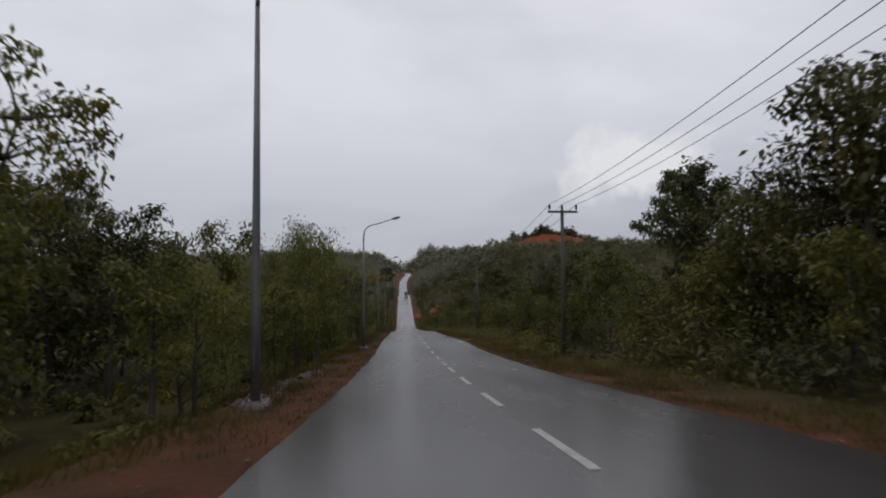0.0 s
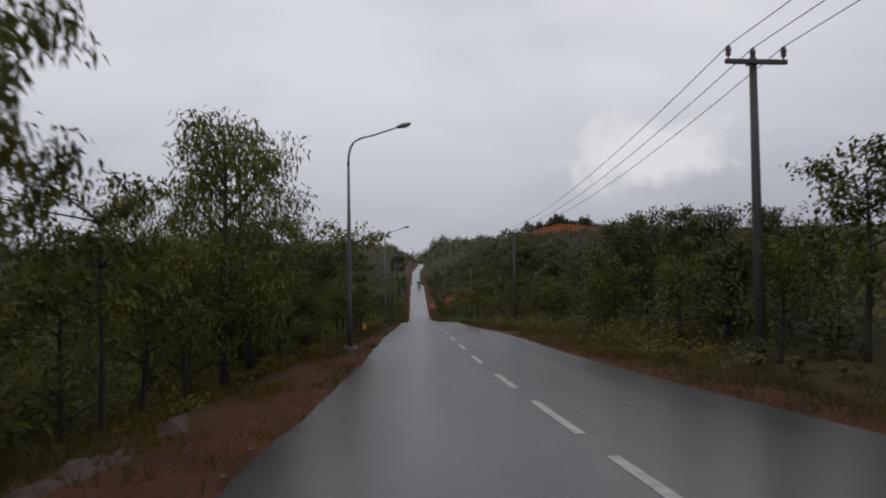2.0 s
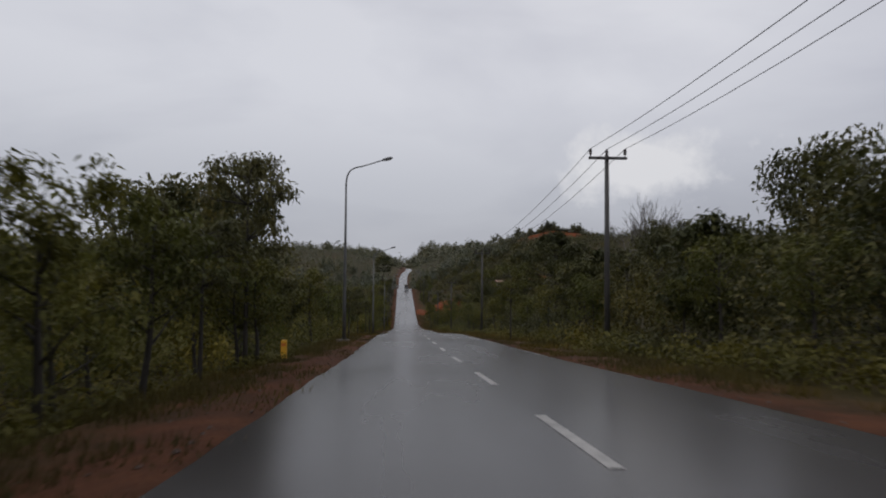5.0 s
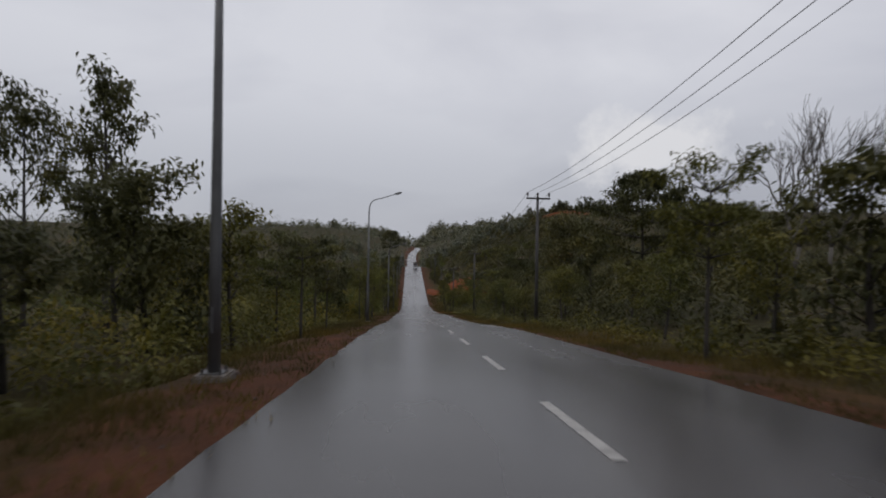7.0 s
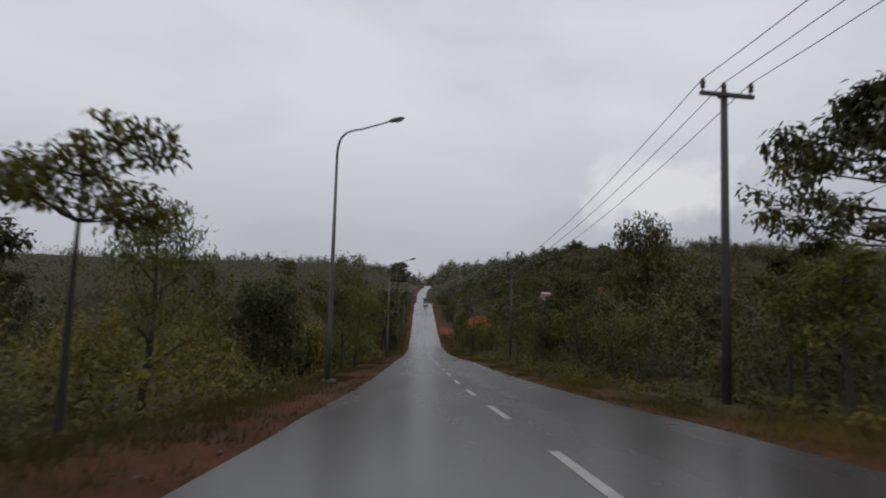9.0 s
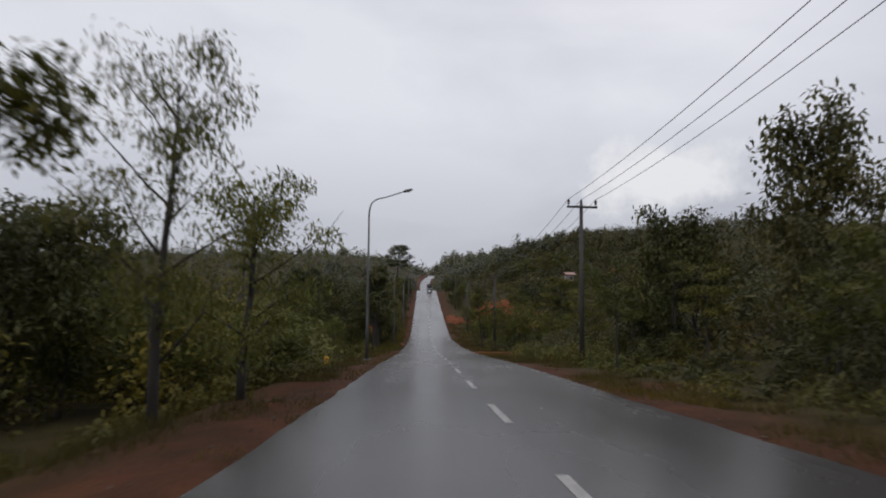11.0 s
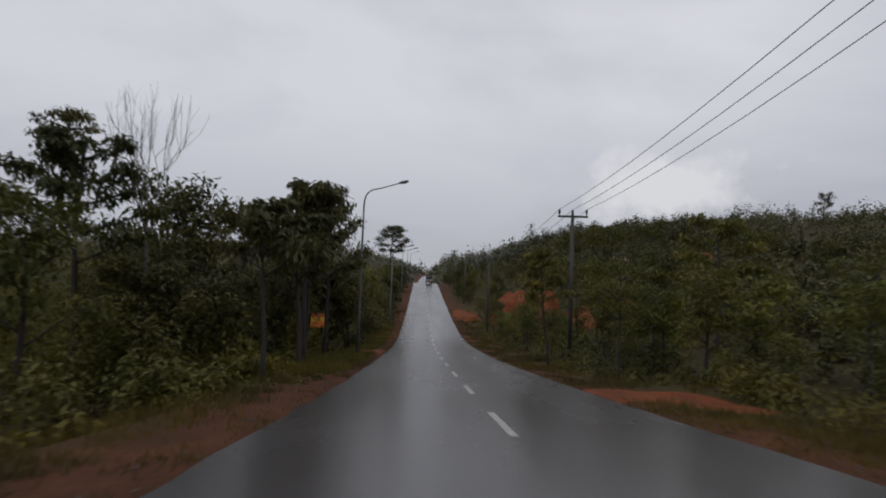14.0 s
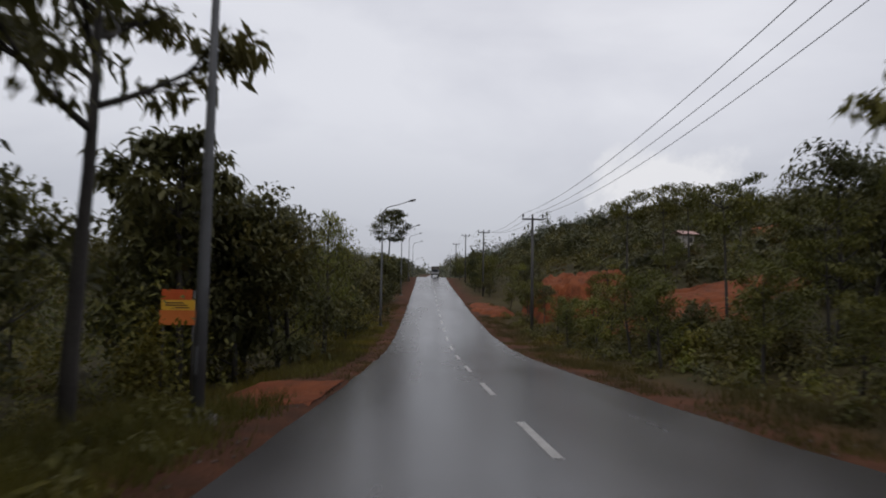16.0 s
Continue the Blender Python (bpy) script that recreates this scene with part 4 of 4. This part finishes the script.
belt([(MID_B, 5.5), (UMB_SMALL, 5.0), (MID_A, 6.5)], 6.9, 9.0, 164, 226, 10, 2.6, 3.8)
belt(OLD + YOUNG, 8.2, 13.0, 225, 330, 18, 4.0, 6.2)
belt(OLD, -8.2, -5.9, 204, 305, 18, 3.6, 6.0)
belt([(DENSE_L, 7.5), (MID_B, 5.5)], 5.9, 8.4, 240, 315, 12, 2.6, 4.4)
belt(OLD, 22, 60, 0, 120, 20, 5.0, 8.0)
belt([(DENSE_L, 7.5), (DARK_L, 9.5), (UMB_A, 9.3)], 18, 75, 150, 330, 48, 3.0, 5.6)

# ---------------------------------------------------------------- undergrowth, grass and far woods (uncounted)


def scatter(name, seed, bushes, leaf, mat, label, category, slim=0.5, droop=0.3):
    """bushes: rows of x, y, height, radius, number of leaves. One mesh."""
    r = np.random.default_rng(seed)
    cs, sp = [], []
    for x, y, h, rad, n in bushes:
        g = land(x, y)
        u = r.uniform(0, 1, n) ** 0.6
        a = r.uniform(0, 2 * np.pi, n)
        z = r.uniform(0, 1, n) ** 0.75
        lump = 1 + 0.25 * np.sin(3 * a + x) + 0.15 * np.sin(5 * a + 4 * z + y)
        q = rad * u * np.sqrt(np.clip(1.02 - z**2, 0.03, 1)) * lump
        cs.append(np.stack([x + q * np.cos(a), y + q * np.sin(a), g + h * z * (0.8 + 0.2 * np.sin(2 * a + y))], 1))
    c = np.concatenate(cs)
    v, f = leaves(r, c, np.array([[0.05, 0.05, 0.05]]), leaf, slim, droop)
    ob = new(name, mesh_of(name, v, f, mat))
    return tagged(ob, label, category, kind="stuff")


def bushes(seed, x0, x1, y0, y1, count, h0, h1, spread, n, keep=free_spot):
    r = random.Random(seed)
    out = []
    for i in range(count):
        x, y = r.uniform(x0, x1), y0 + (y1 - y0) * (i + r.random()) / count
        if keep(x, y):
            h = r.uniform(h0, h1) * (0.85 + 0.9 * wavy(x, y, 0.07) + 0.35 * wavy(x, y, 0.3))
            h = max(h, 0.35 * h0) * (1.6 if r.random() < 0.12 else 1.0)
            h = min(h, 1.4 * h1)
            full = min(2.0, max(0.45, (2 * h / (h0 + h1)) ** 1.6))
            out.append((x, y, h, h * spread * r.uniform(0.7, 1.2), int(n * full * r.uniform(0.75, 1.15))))
    return out


BANKS = [(13.2, 221.0, 4.6, 8, 4.4), (15.6, 204.5, 4.0, 4.2, 1.0), (21, 210, 4.8, 5, 1.2), (5.8, 228, 2.0, 7, 0.55), (16.5, 236, 3.2, 4, 1.2), (25, 211, 3.4, 3.6, 1.1), (50, 247, 4, 4, 1.4), (318, 1084, 84, 30, 4)]


def off_banks(x, y):
    """Also keeps growth off the bare earth and out of the gap before it."""
    for (cx, cy, rx, ry, h) in BANKS[:7]:
        if abs(x - cx) < rx + 0.4 and -ry - 5 < y - cy < ry:
            return False
    return free_spot(x, y)


def wooded(x, y):
    return not (abs(x - 316) < 90 and 1010 < y < 1112)


near_right = bushes(1, 9.0, 12.6, -5, 130, 130, 2.0, 4.2, 0.6, 440) + bushes(2, 6.8, 9.0, -5, 230, 130, 0.5, 1.3, 0.9, 170, off_banks) + bushes(3, 8.6, 13, 130, 240, 80, 0.9, 2.0, 0.75, 330, off_banks)
scatter("undergrowth", 1, near_right, 0.21, LEAF_DARK, "dense dark-green bushes beside the verge", "undergrowth")
near_left = bushes(4, -13, -8.8, -5, 66, 70, 1.2, 3.0, 0.7, 420) + bushes(5, -13, -7.2, 62, 165, 115, 1.6, 3.4, 0.65, 420) + bushes(28, -16, -10.8, 131, 150, 30, 2.0, 2.8, 0.7, 520) + bushes(6, -12, -6.6, 160, 300, 90, 0.9, 2.6, 0.7, 340)
scatter("undergrowth", 2, near_left, 0.2, LEAF_MID, "green bushes and saplings beside the verge", "undergrowth")
slope = bushes(65, 9.2, 12.6, 187, 199, 18, 1.4, 2.3, 0.6, 420) + bushes(25, 12.5, 34, 130, 166, 100, 0.9, 2.0, 0.9, 280) + bushes(40, 9.8, 34, 164, 240, 210, 1.2, 2.7, 0.8, 280, off_banks)
scatter("undergrowth", 9, slope, 0.24, LEAF_DARK, "dark shrubs on the lower slope", "undergrowth", 0.45)
mid_right = bushes(7, 12, 40, -10, 135, 260, 3.0, 5.2, 0.65, 150) + bushes(8, 32, 80, 135, 330, 620, 1.2, 2.8, 0.8, 80, off_banks) + bushes(38, 12, 34, 238, 330, 220, 1.2, 2.8, 0.8, 80, off_banks)
scatter("undergrowth", 3, mid_right, 0.38, LEAF_DARK, "thick bushes covering the rising ground", "undergrowth")
mid_left = bushes(9, -45, -14, 60, 330, 280, 1.8, 4.0, 0.75, 120) + bushes(21, -50, -13, -12, 75, 150, 3.0, 5.4, 0.65, 180)
scatter("undergrowth", 4, mid_left, 0.36, LEAF_MID, "thick green bushes behind the roadside trees", "undergrowth")
side_left = bushes(24, -26, -10.5, 126, 172, 90, 2.0, 3.8, 0.65, 420) + bushes(20, -24, -9.0, 160, 178, 36, 2.4, 4.4, 0.6, 460) + bushes(23, -24, -8.8, 184, 222, 80, 1.8, 3.2, 0.7, 300) + bushes(64, -7.7, -6.4, 156, 169, 40, 1.6, 2.6, 0.55, 460)
scatter("undergrowth", 10, side_left, 0.23, LEAF_MID, "mixed green shrubs beside the road", "undergrowth", 0.45)
russet = bushes(66, 8.8, 30, 138, 214, 70, 0.9, 1.8, 0.75, 260, off_banks) + bushes(67, -12, -7.6, 120, 160, 14, 0.8, 1.5, 0.7, 260)
scatter("undergrowth", 16, russet, 0.2, LEAF_BROWN, "reddish-brown shrubs among the green scrub", "undergrowth")
lively = bushes(68, 8.0, 15, 134, 206, 60, 0.7, 1.5, 0.75, 260, off_banks) + bushes(69, 6.2, 9.5, 128, 152, 80, 0.3, 0.65, 1.2, 120) + bushes(70, 16, 40, 150, 240, 60, 1.0, 2.0, 0.8, 220, off_banks)
scatter("undergrowth", 17, lively, 0.19, LEAF_PALE, "yellow-green bushes and herbs below the slope", "undergrowth")
hill_crowns = bushes(62, 14, 70, 140, 330, 150, 2.6, 4.4, 0.6, 330, off_banks)
scatter("undergrowth", 13, hill_crowns, 0.36, LEAF_DARK, "darker round shrubs standing out of the hillside scrub", "undergrowth")
left_rise = bushes(63, -120, -24, 150, 330, 420, 3.0, 5.5, 0.6, 150)
scatter("undergrowth", 14, left_rise, 0.6, LEAF_HILL, "dark shrubs and low trees on the rise behind the road", "undergrowth")
cover = bushes(17, 14, 90, 130, 330, 1100, 0.4, 1.0, 1.4, 44, off_banks) + bushes(18, -60, -12, 60, 320, 400, 0.4, 1.1, 1.2, 40)
scatter("ground_cover", 7, cover, 0.45, LEAF_BROWN, "brownish scrub covering the open slopes", "scrub")
weeds = bushes(14, 5.6, 8.6, 30, 160, 240, 0.45, 1.0, 1.0, 100) + bushes(15, -8.6, -5.9, -4, 60, 230, 0.25, 0.5, 1.3, 90) + bushes(16, -7.8, -5.5, 58, 165, 190, 0.3, 0.65, 1.2, 90) + bushes(26, -9.0, -5.2, 156, 177.5, 60, 0.5, 1.0, 1.2, 150) + bushes(39, -6.2, -4.3, 156, 177, 60, 0.2, 0.4, 1.3, 80, lambda x, y: True) + bushes(33, -16, -8.0, 165, 190, 90, 0.4, 1.0, 1.2, 110) + bushes(30, 8.0, 16, 148, 204, 190, 0.35, 0.8, 1.3, 90) + bushes(27, 5.6, 8.4, 163, 232, 70, 0.3, 0.7, 1.1, 90) + bushes(51, 9.5, 19.5, 196, 230, 75, 0.35, 0.9, 0.9, 110, lambda x, y: True) + [(7.4, 158.2, 1.2, 0.7, 420), (7.8, 159.6, 1.0, 0.7, 380), (7.5, 157.0, 0.9, 0.6, 340), (-8.5, 182.5, 2.8, 0.45, 900), (-8.8, 182.0, 1.9, 0.5, 420), (-7.1, 170.2, 2.9, 0.6, 1100), (-8.0, 172.4, 3.0, 0.7, 1100)] + bushes(61, 6.6, 12.5, 124, 150, 120, 0.3, 0.7, 1.4, 150)
scatter("weeds", 6, weeds, 0.15, LEAF_WEED, "low olive-green weeds along the verges", "weeds")
hill_scrub = bushes(10, 60, 190, 120, 480, 1500, 2.2, 5.5, 0.65, 64, wooded) + bushes(29, 22, 75, 150, 420, 800, 1.6, 3.8, 0.7, 90, off_banks)
scatter("undergrowth", 11, hill_scrub, 0.8, LEAF_HILL, "shrubs and low trees covering the hillside", "undergrowth")
far_woods = (bushes(12, -60, 60, 325, 480, 300, 4.0, 8.0, 0.5, 90, lambda x, y: abs(x) > 5.5 and wooded(x, y)) + bushes(13, -300, 260, 480, 900, 1000, 6.0, 12.0, 0.5, 44, lambda x, y: abs(x - road_shift(y)) > 7)
             + bushes(41, 60, 150, 455, 485, 60, 4.0, 7.0, 0.5, 60))
near_woods = bushes(19, 38, 150, -20, 125, 480, 3.0, 7.0, 0.6, 50) + bushes(11, -220, -45, -20, 480, 900, 4.0, 8.0, 0.6, 40)
hill_woods = (bushes(31, 190, 460, 40, 520, 330, 6.0, 12.0, 0.6, 20) + bushes(32, -520, -220, -20, 520, 330, 6.0, 12.0, 0.6, 20)
             + bushes(35, 150, 500, -120, 60, 160, 5.0, 10.0, 0.6, 22) + bushes(36, 260, 700, 520, 900, 220, 8.0, 14.0, 0.6, 22) + bushes(37, -700, -300, 520, 900, 220, 8.0, 14.0, 0.6, 22))
ridge_woods = (bushes(34, -500, 560, 860, 1330, 1300, 9.0, 16.0, 0.6, 40, wooded) + bushes(42, -420, 520, 1640, 2060, 1500, 14.0, 24.0, 0.55, 36, lambda x, y: abs(x) > 16)
               + bushes(22, 225, 420, 1114, 1165, 130, 10.0, 17.0, 0.34, 60))
scatter("far_woods", 12, ridge_woods, 4.2, LEAF_FAR_HAZE, "grey-green woods on the farthest ridges, colour paled for haze", "woods", 0.6)
scatter("far_woods", 8, hill_woods, 2.4, LEAF_FAR_HAZE, "dark-green woods far off on the hills, leaves paled for haze", "woods")
scatter("far_woods", 15, near_woods, 1.1, LEAF_HILL, "low woods on the rolling land beside the road", "woods")
scatter("far_woods", 5, far_woods, 1.15, LEAF_FAR_HAZE, "distant dark-green woods on the hills, leaves paled for haze", "woods")


def grass(seed, rows, mat, label):
    """Upright blades in tufts: rows of x, y, height, count."""
    r = np.random.default_rng(seed)
    V = []
    for x, y, h, n in rows:
        px, py = x + r.normal(0, 0.17, n), y + r.normal(0, 0.24, n)
        g = land(x, y) - 0.03
        a = r.uniform(0, 2 * np.pi, n)
        hh = h * r.uniform(0.5, 1.2, n)
        w = 0.008 + 0.008 * r.random(n)
        lx, ly = r.normal(0, 0.3, n) * hh, r.normal(0, 0.3, n) * hh
        c, s = np.cos(a) * w, np.sin(a) * w
        z = np.full(n, g)
        V.append(np.stack([np.stack([px - c, py - s, z], 1), np.stack([px + c, py + s, z], 1), np.stack([px + lx, py + ly, z + hh], 1)], 1).reshape(-1, 3))
    v = np.concatenate(V)
    f = np.arange(len(v)).reshape(-1, 3)
    return tagged(new("grass", mesh_of("grass", v, f, mat)), label, "grass", kind="stuff")


gr = random.Random(8)
tufts = []
for i in range(11000):
    y = gr.uniform(-2, 235)
    side = gr.choice((-1, 1))
    out = abs(gr.gauss(0, 1.6)) + 0.25 if side > 0 else (gr.uniform(0.15, 0.55) if gr.random() < 0.14 else abs(gr.gauss(0, 2.0)) + 0.9)
    x = ROAD_X + side * (ROAD_W / 2 + out)
    if wavy(x, y, 0.35) < -0.22 or (x > 0 and 157.2 < y < 160.2) or (x < 0 and 180.2 < y < 182.6):
        continue
    tufts.append((x, y, gr.uniform(0.05, 0.15) + 0.11 * min(max(out - 0.4, 0), 2.5), 20))
tall_tufts = []
for i in range(950):
    x, y = gr.uniform(-8.6, -4.1), gr.uniform(163, 179.6)
    tall_tufts.append((x, y, gr.uniform(0.2, 0.45) + 0.1 * max(0, -x - 4.5), 22))
for i in range(900):
    x, y = gr.uniform(-8.2, -4.4), gr.uniform(184, 215)
    tall_tufts.append((x, y, gr.uniform(0.2, 0.4), 18))
grass(4, tall_tufts, LEAF_WEED, "tall olive-green grass on the verge")
grass(3, tufts, GRASS, "olive and straw-coloured grass on the verges")

pebble_v, pebble_f = [], []
OCTA = [(1, 0, 0), (-1, 0, 0), (0, 1, 0), (0, -1, 0), (0, 0, 0.7), (0, 0, -0.7)]
OCTF = [(0, 2, 4), (2, 1, 4), (1, 3, 4), (3, 0, 4), (2, 0, 5), (1, 2, 5), (3, 1, 5), (0, 3, 5)]
for i in range(2600):
    y = gr.uniform(-3, 200)
    side = gr.choice((-1, 1))
    x = ROAD_X + side * (ROAD_W / 2 + 0.1 + abs(gr.gauss(0, 0.9)))
    s, a = 0.012 + 0.032 * gr.random() ** 3, gr.uniform(0, 6.28)
    b0, z = len(pebble_v), land(x, y)
    for (px, py, pz) in OCTA:
        k = s * gr.uniform(0.7, 1.3)
        pebble_v.append((x + k * (px * math.cos(a) - py * math.sin(a)), y + k * (px * math.sin(a) + py * math.cos(a)), z + k * pz + 0.3 * s))
    pebble_f += [tuple(b0 + q for q in t3) for t3 in OCTF]
tagged(link("gravel", pebble_v, pebble_f, GRAVEL), "loose gravel and earth crumbs on the verges", "gravel", kind="stuff")

# ---------------------------------------------------------------- laterite side tracks, cut bank and small things


def earth_patch(name, pts_x, pts_y, lift, label):
    v, f = sheet(pts_x, pts_y, lambda x, y: land(x, y) + lift(x, y))
    return tagged(link(name, v, f, RED_EARTH, True), label, "bare earth", kind="structure")


def dome(x, y, cx, cy, rx, ry, h):
    d = ((x - cx) / rx) ** 2 + ((y - cy) / ry) ** 2
    d += 0.8 * wavy(x, y, 0.3) + 0.5 * wavy(x, y, 0.9) + 0.2 * wavy(x, y, 2.6)
    return h * max(-0.25, min(0.6 + 0.15 * wavy(x, y, 1.7), 1 - d))


def track_lift(x, y, edge, mid, half, sign):
    """Thin mud over the verge with ragged edges; it sinks into the ground outside."""
    out = sign * (x - edge)
    inside = (half * (1 + 0.25 * out / 3) - abs(y - mid + 0.8 * wavy(x, y, 0.5) + 0.4 * wavy(x, y, 1.6))) / 0.5
    return -0.06 + 0.12 * max(0.0, min(1.0, inside)) * min(1.0, 0.5 + out) + 0.035 * wavy(x, y, 1.2) + 0.02 * wavy(x, y, 4.1)


earth_patch("side_track", list(np.arange(3.36, 7.0, 0.2)), list(np.arange(155.3, 161.8, 0.2)), lambda x, y: track_lift(x, y, 3.36, 158.5, 1.75, 1), "red laterite mud track leaving the road")
earth_patch("side_track", list(np.arange(-9.4, -3.4, 0.2)), list(np.arange(177.2, 184.6, 0.2)), lambda x, y: track_lift(x, y, -3.42, 180.9, 2.1, -1), "red laterite mud track leaving the road")
for (cx, cy, rx, ry, h) in BANKS:
    nx_, ny_ = 34, 34
    earth_patch("earth_bank", [cx + rx * 1.3 * (2 * i / nx_ - 1) for i in range(nx_ + 1)], [cy + ry * 1.3 * (2 * i / ny_ - 1) for i in range(ny_ + 1)],
                lambda x, y, cx=cx, cy=cy, rx=rx, ry=ry, h=h: dome(x, y, cx, cy, rx, ry, h), "bare red laterite bank")

# a row of rough stones along the verge
for i in range(27):
    y = 10.2 + i * 0.5 + gr.uniform(-0.2, 0.2)
    x = -5.3 + 0.012 * (y - 10) + gr.uniform(-0.1, 0.1)
    s = gr.uniform(0.12, 0.26)
    e = thing("edge_stone", pose(x, y, land(x, y) - 0.25 * s, 0, 0, gr.uniform(-30, 30)), "rough weathered stone in a row along the verge", "stone", "row of verge stones")
    bm = bmesh.new()
    bmesh.ops.create_icosphere(bm, subdivisions=2, radius=s)
    for q in bm.verts:
        q.co = Vector((q.co.x * 1.1, q.co.y * 1.7, q.co.z * 0.5)) + 0.26 * s / 0.25 * noise.noise_vector(q.co * 3.5 + Vector((i * 3.1, 0, 0)))
    part("stone", bm, STONE, e)
for (x, y, s) in [(-4.95, 73.0, 0.26), (-5.3, 73.7, 0.2), (-4.3, 35.6, 0.09), (-5.5, 36.6, 0.1)]:
    e = thing("rubble_stone", pose(x, y, land(x, y)), "grey lump of broken concrete on the verge", "stone", "rubble")
    bm = bmesh.new()
    bmesh.ops.create_icosphere(bm, subdivisions=2, radius=s)
    for q in bm.verts:
        q.co = Vector((q.co.x * 1.3, q.co.y, q.co.z * 0.7)) + 0.1 * noise.noise_vector(q.co * 4 + Vector((x, y, 0)))
    part("stone", bm, STONE, e)


def notice_board():
    e = thing("notice_board", pose(-8.68, 184.5, land(-8.68, 184.5), 0, 0, 4), "red, yellow and orange notice board on two posts", "sign")
    z = -15.82 - land(-8.64, 184.5)
    for s in (-0.42, 0.42):
        vs, fs = [], []
        tube(vs, fs, [(s, 0.03, -0.3), (s, 0.03, z - 0.02)], [0.03, 0.03], 8)
        link("post", vs, fs, STEEL_DARK, True, e)
    bm = bmesh.new()
    box(bm, 0.86, 0.03, 0.3, (-0.06, 0, z - 0.14), 0.004)
    part("top_panel", bm, SIGN_RED, e, "red top panel")
    bm = bmesh.new()
    box(bm, 0.94, 0.03, 0.3, (-0.02, 0, z - 0.445), 0.004)
    mid = part("middle_panel", bm, SIGN_YELLOW, e, "yellow middle panel with dark lettering bars")
    bm = bmesh.new()
    box(bm, 1.06, 0.034, 0.42, (0, 0, z - 0.81), 0.004)
    part("lower_panel", bm, SIGN_ORANGE, e, "orange lower panel")
    for (w, dz, x) in [(0.5, 0.38, -0.12), (0.62, 0.45, -0.06), (0.4, 0.52, 0.1)]:
        bm = bmesh.new()
        box(bm, w, 0.006, 0.035, (x, -0.018, z - dz))
        part("bar", bm, SIGN_INK, mid)
    return e


notice_board()
for (x, y) in [(-6.22, 63.1), (-6.54, 139.0)]:
    e = thing("marker_post", pose(x, y, land(x, y)), "short yellow roadside marker post", "marker post", "marker posts")
    bm = bmesh.new()
    box(bm, 0.22, 0.16, 0.95, (0, 0, 0.3), 0.025)
    part("post", bm, SIGN_YELLOW, e)
    bm = bmesh.new()
    box(bm, 0.17, 0.008, 0.12, (0, -0.083, 0.6))
    part("band", bm, SIGN_ORANGE, e)

# ---------------------------------------------------------------- hut on the slope


def field_hut(x, y):
    g = land(x, y) + 0.1
    e = thing("field_hut", pose(x, y, g, 0, 0, 12), "small pale field hut with a faded red sheet roof", "hut")
    for sx in (-0.85, 0.85):
        for sy in (-0.8, 0.8):
            vs, fs = [], []
            tube(vs, fs, [(sx, sy, -0.6), (sx, sy, 2.35)], [0.07, 0.06], 6)
            link("post", vs, fs, BARK_GREY, True, e)
    for (sx, sy, w, d) in ((0, -0.84, 1.6, 0.05), (0, 0.84, 1.6, 0.05), (-0.9, 0, 0.05, 1.56), (0.9, 0, 0.05, 1.56)):
        bm = bmesh.new()
        box(bm, w, d, 1.75, (sx, sy, 1.25), 0.008)
        part("wall", bm, HUT_WALL, e)
    bm = bmesh.new()
    box(bm, 0.6, 0.03, 0.7, (0.25, -0.885, 1.45), 0.006)
    part("shutter", bm, BARK, e, "dark wooden shutter")
    for side in (-1, 1):
        bm = bmesh.new()
        for k in range(9):
            box(bm, 0.32, 1.5, 0.03, (-1.28 + 0.32 * k, 0, 0.012 * (k % 2)), 0.004)
        bmesh.ops.transform(bm, matrix=pose(0, 0.68 * side, 2.55, -22 * side), verts=bm.verts)
        part("roof", bm, HUT_ROOF, e, "faded red corrugated sheet roof")
    return e


field_hut(34.6, 243.0)

# ---------------------------------------------------------------- truck on the crest


def truck():
    y = 300.0
    e = thing("truck", pose(0.9, y, profile(y), 0, 0, 180), "small grey truck with a dark covered load bed", "truck")
    bm = bmesh.new()
    box(bm, 1.75, 1.5, 1.15, (0, 1.75, 1.25), 0.12)
    cab = part("cab", bm, TRUCK_PAINT, e)
    bm = bmesh.new()
    box(bm, 1.5, 0.03, 0.55, (0, 2.51, 1.5), 0.01)
    part("windscreen", bm, WINDSCREEN, cab)
    for s in (-0.62, 0.62):
        bm = bmesh.new()
        box(bm, 0.28, 0.05, 0.16, (s, 2.5, 0.92), 0.02)
        part("headlight", bm, LAMP_GLASS, cab, "clear headlight")
    bm = bmesh.new()
    box(bm, 1.7, 0.12, 0.22, (0, 2.54, 0.6), 0.03)
    part("bumper", bm, STEEL_DARK, e)
    bm = bmesh.new()
    box(bm, 0.9, 4.6, 0.16, (0, 0.1, 0.68), 0.02)
    part("chassis", bm, STEEL_DARK, e)
    bm = bmesh.new()
    box(bm, 1.8, 3.1, 1.75, (0, -0.7, 1.68), 0.06)
    part("load_cover", bm, TRUCK_DARK, e, "dark tarpaulin cover")
    for wx in (-0.75, 0.75):
        for wy in (1.65, -1.3):
            bm = bmesh.new()
            bmesh.ops.create_cone(bm, cap_ends=True, segments=18, radius1=0.37, radius2=0.37, depth=0.24, matrix=Matrix.Translation((wx, wy, 0.37)) @ pose(0, 0, 0, 0, 90))
            wheel = part("wheel", bm, RUBBER, e)
            bm = bmesh.new()
            bmesh.ops.create_cone(bm, cap_ends=True, segments=14, radius1=0.2, radius2=0.17, depth=0.26, matrix=Matrix.Translation((wx, wy, 0.37)) @ pose(0, 0, 0, 0, 90))
            part("rim", bm, GALV, wheel)
    return e


truck()
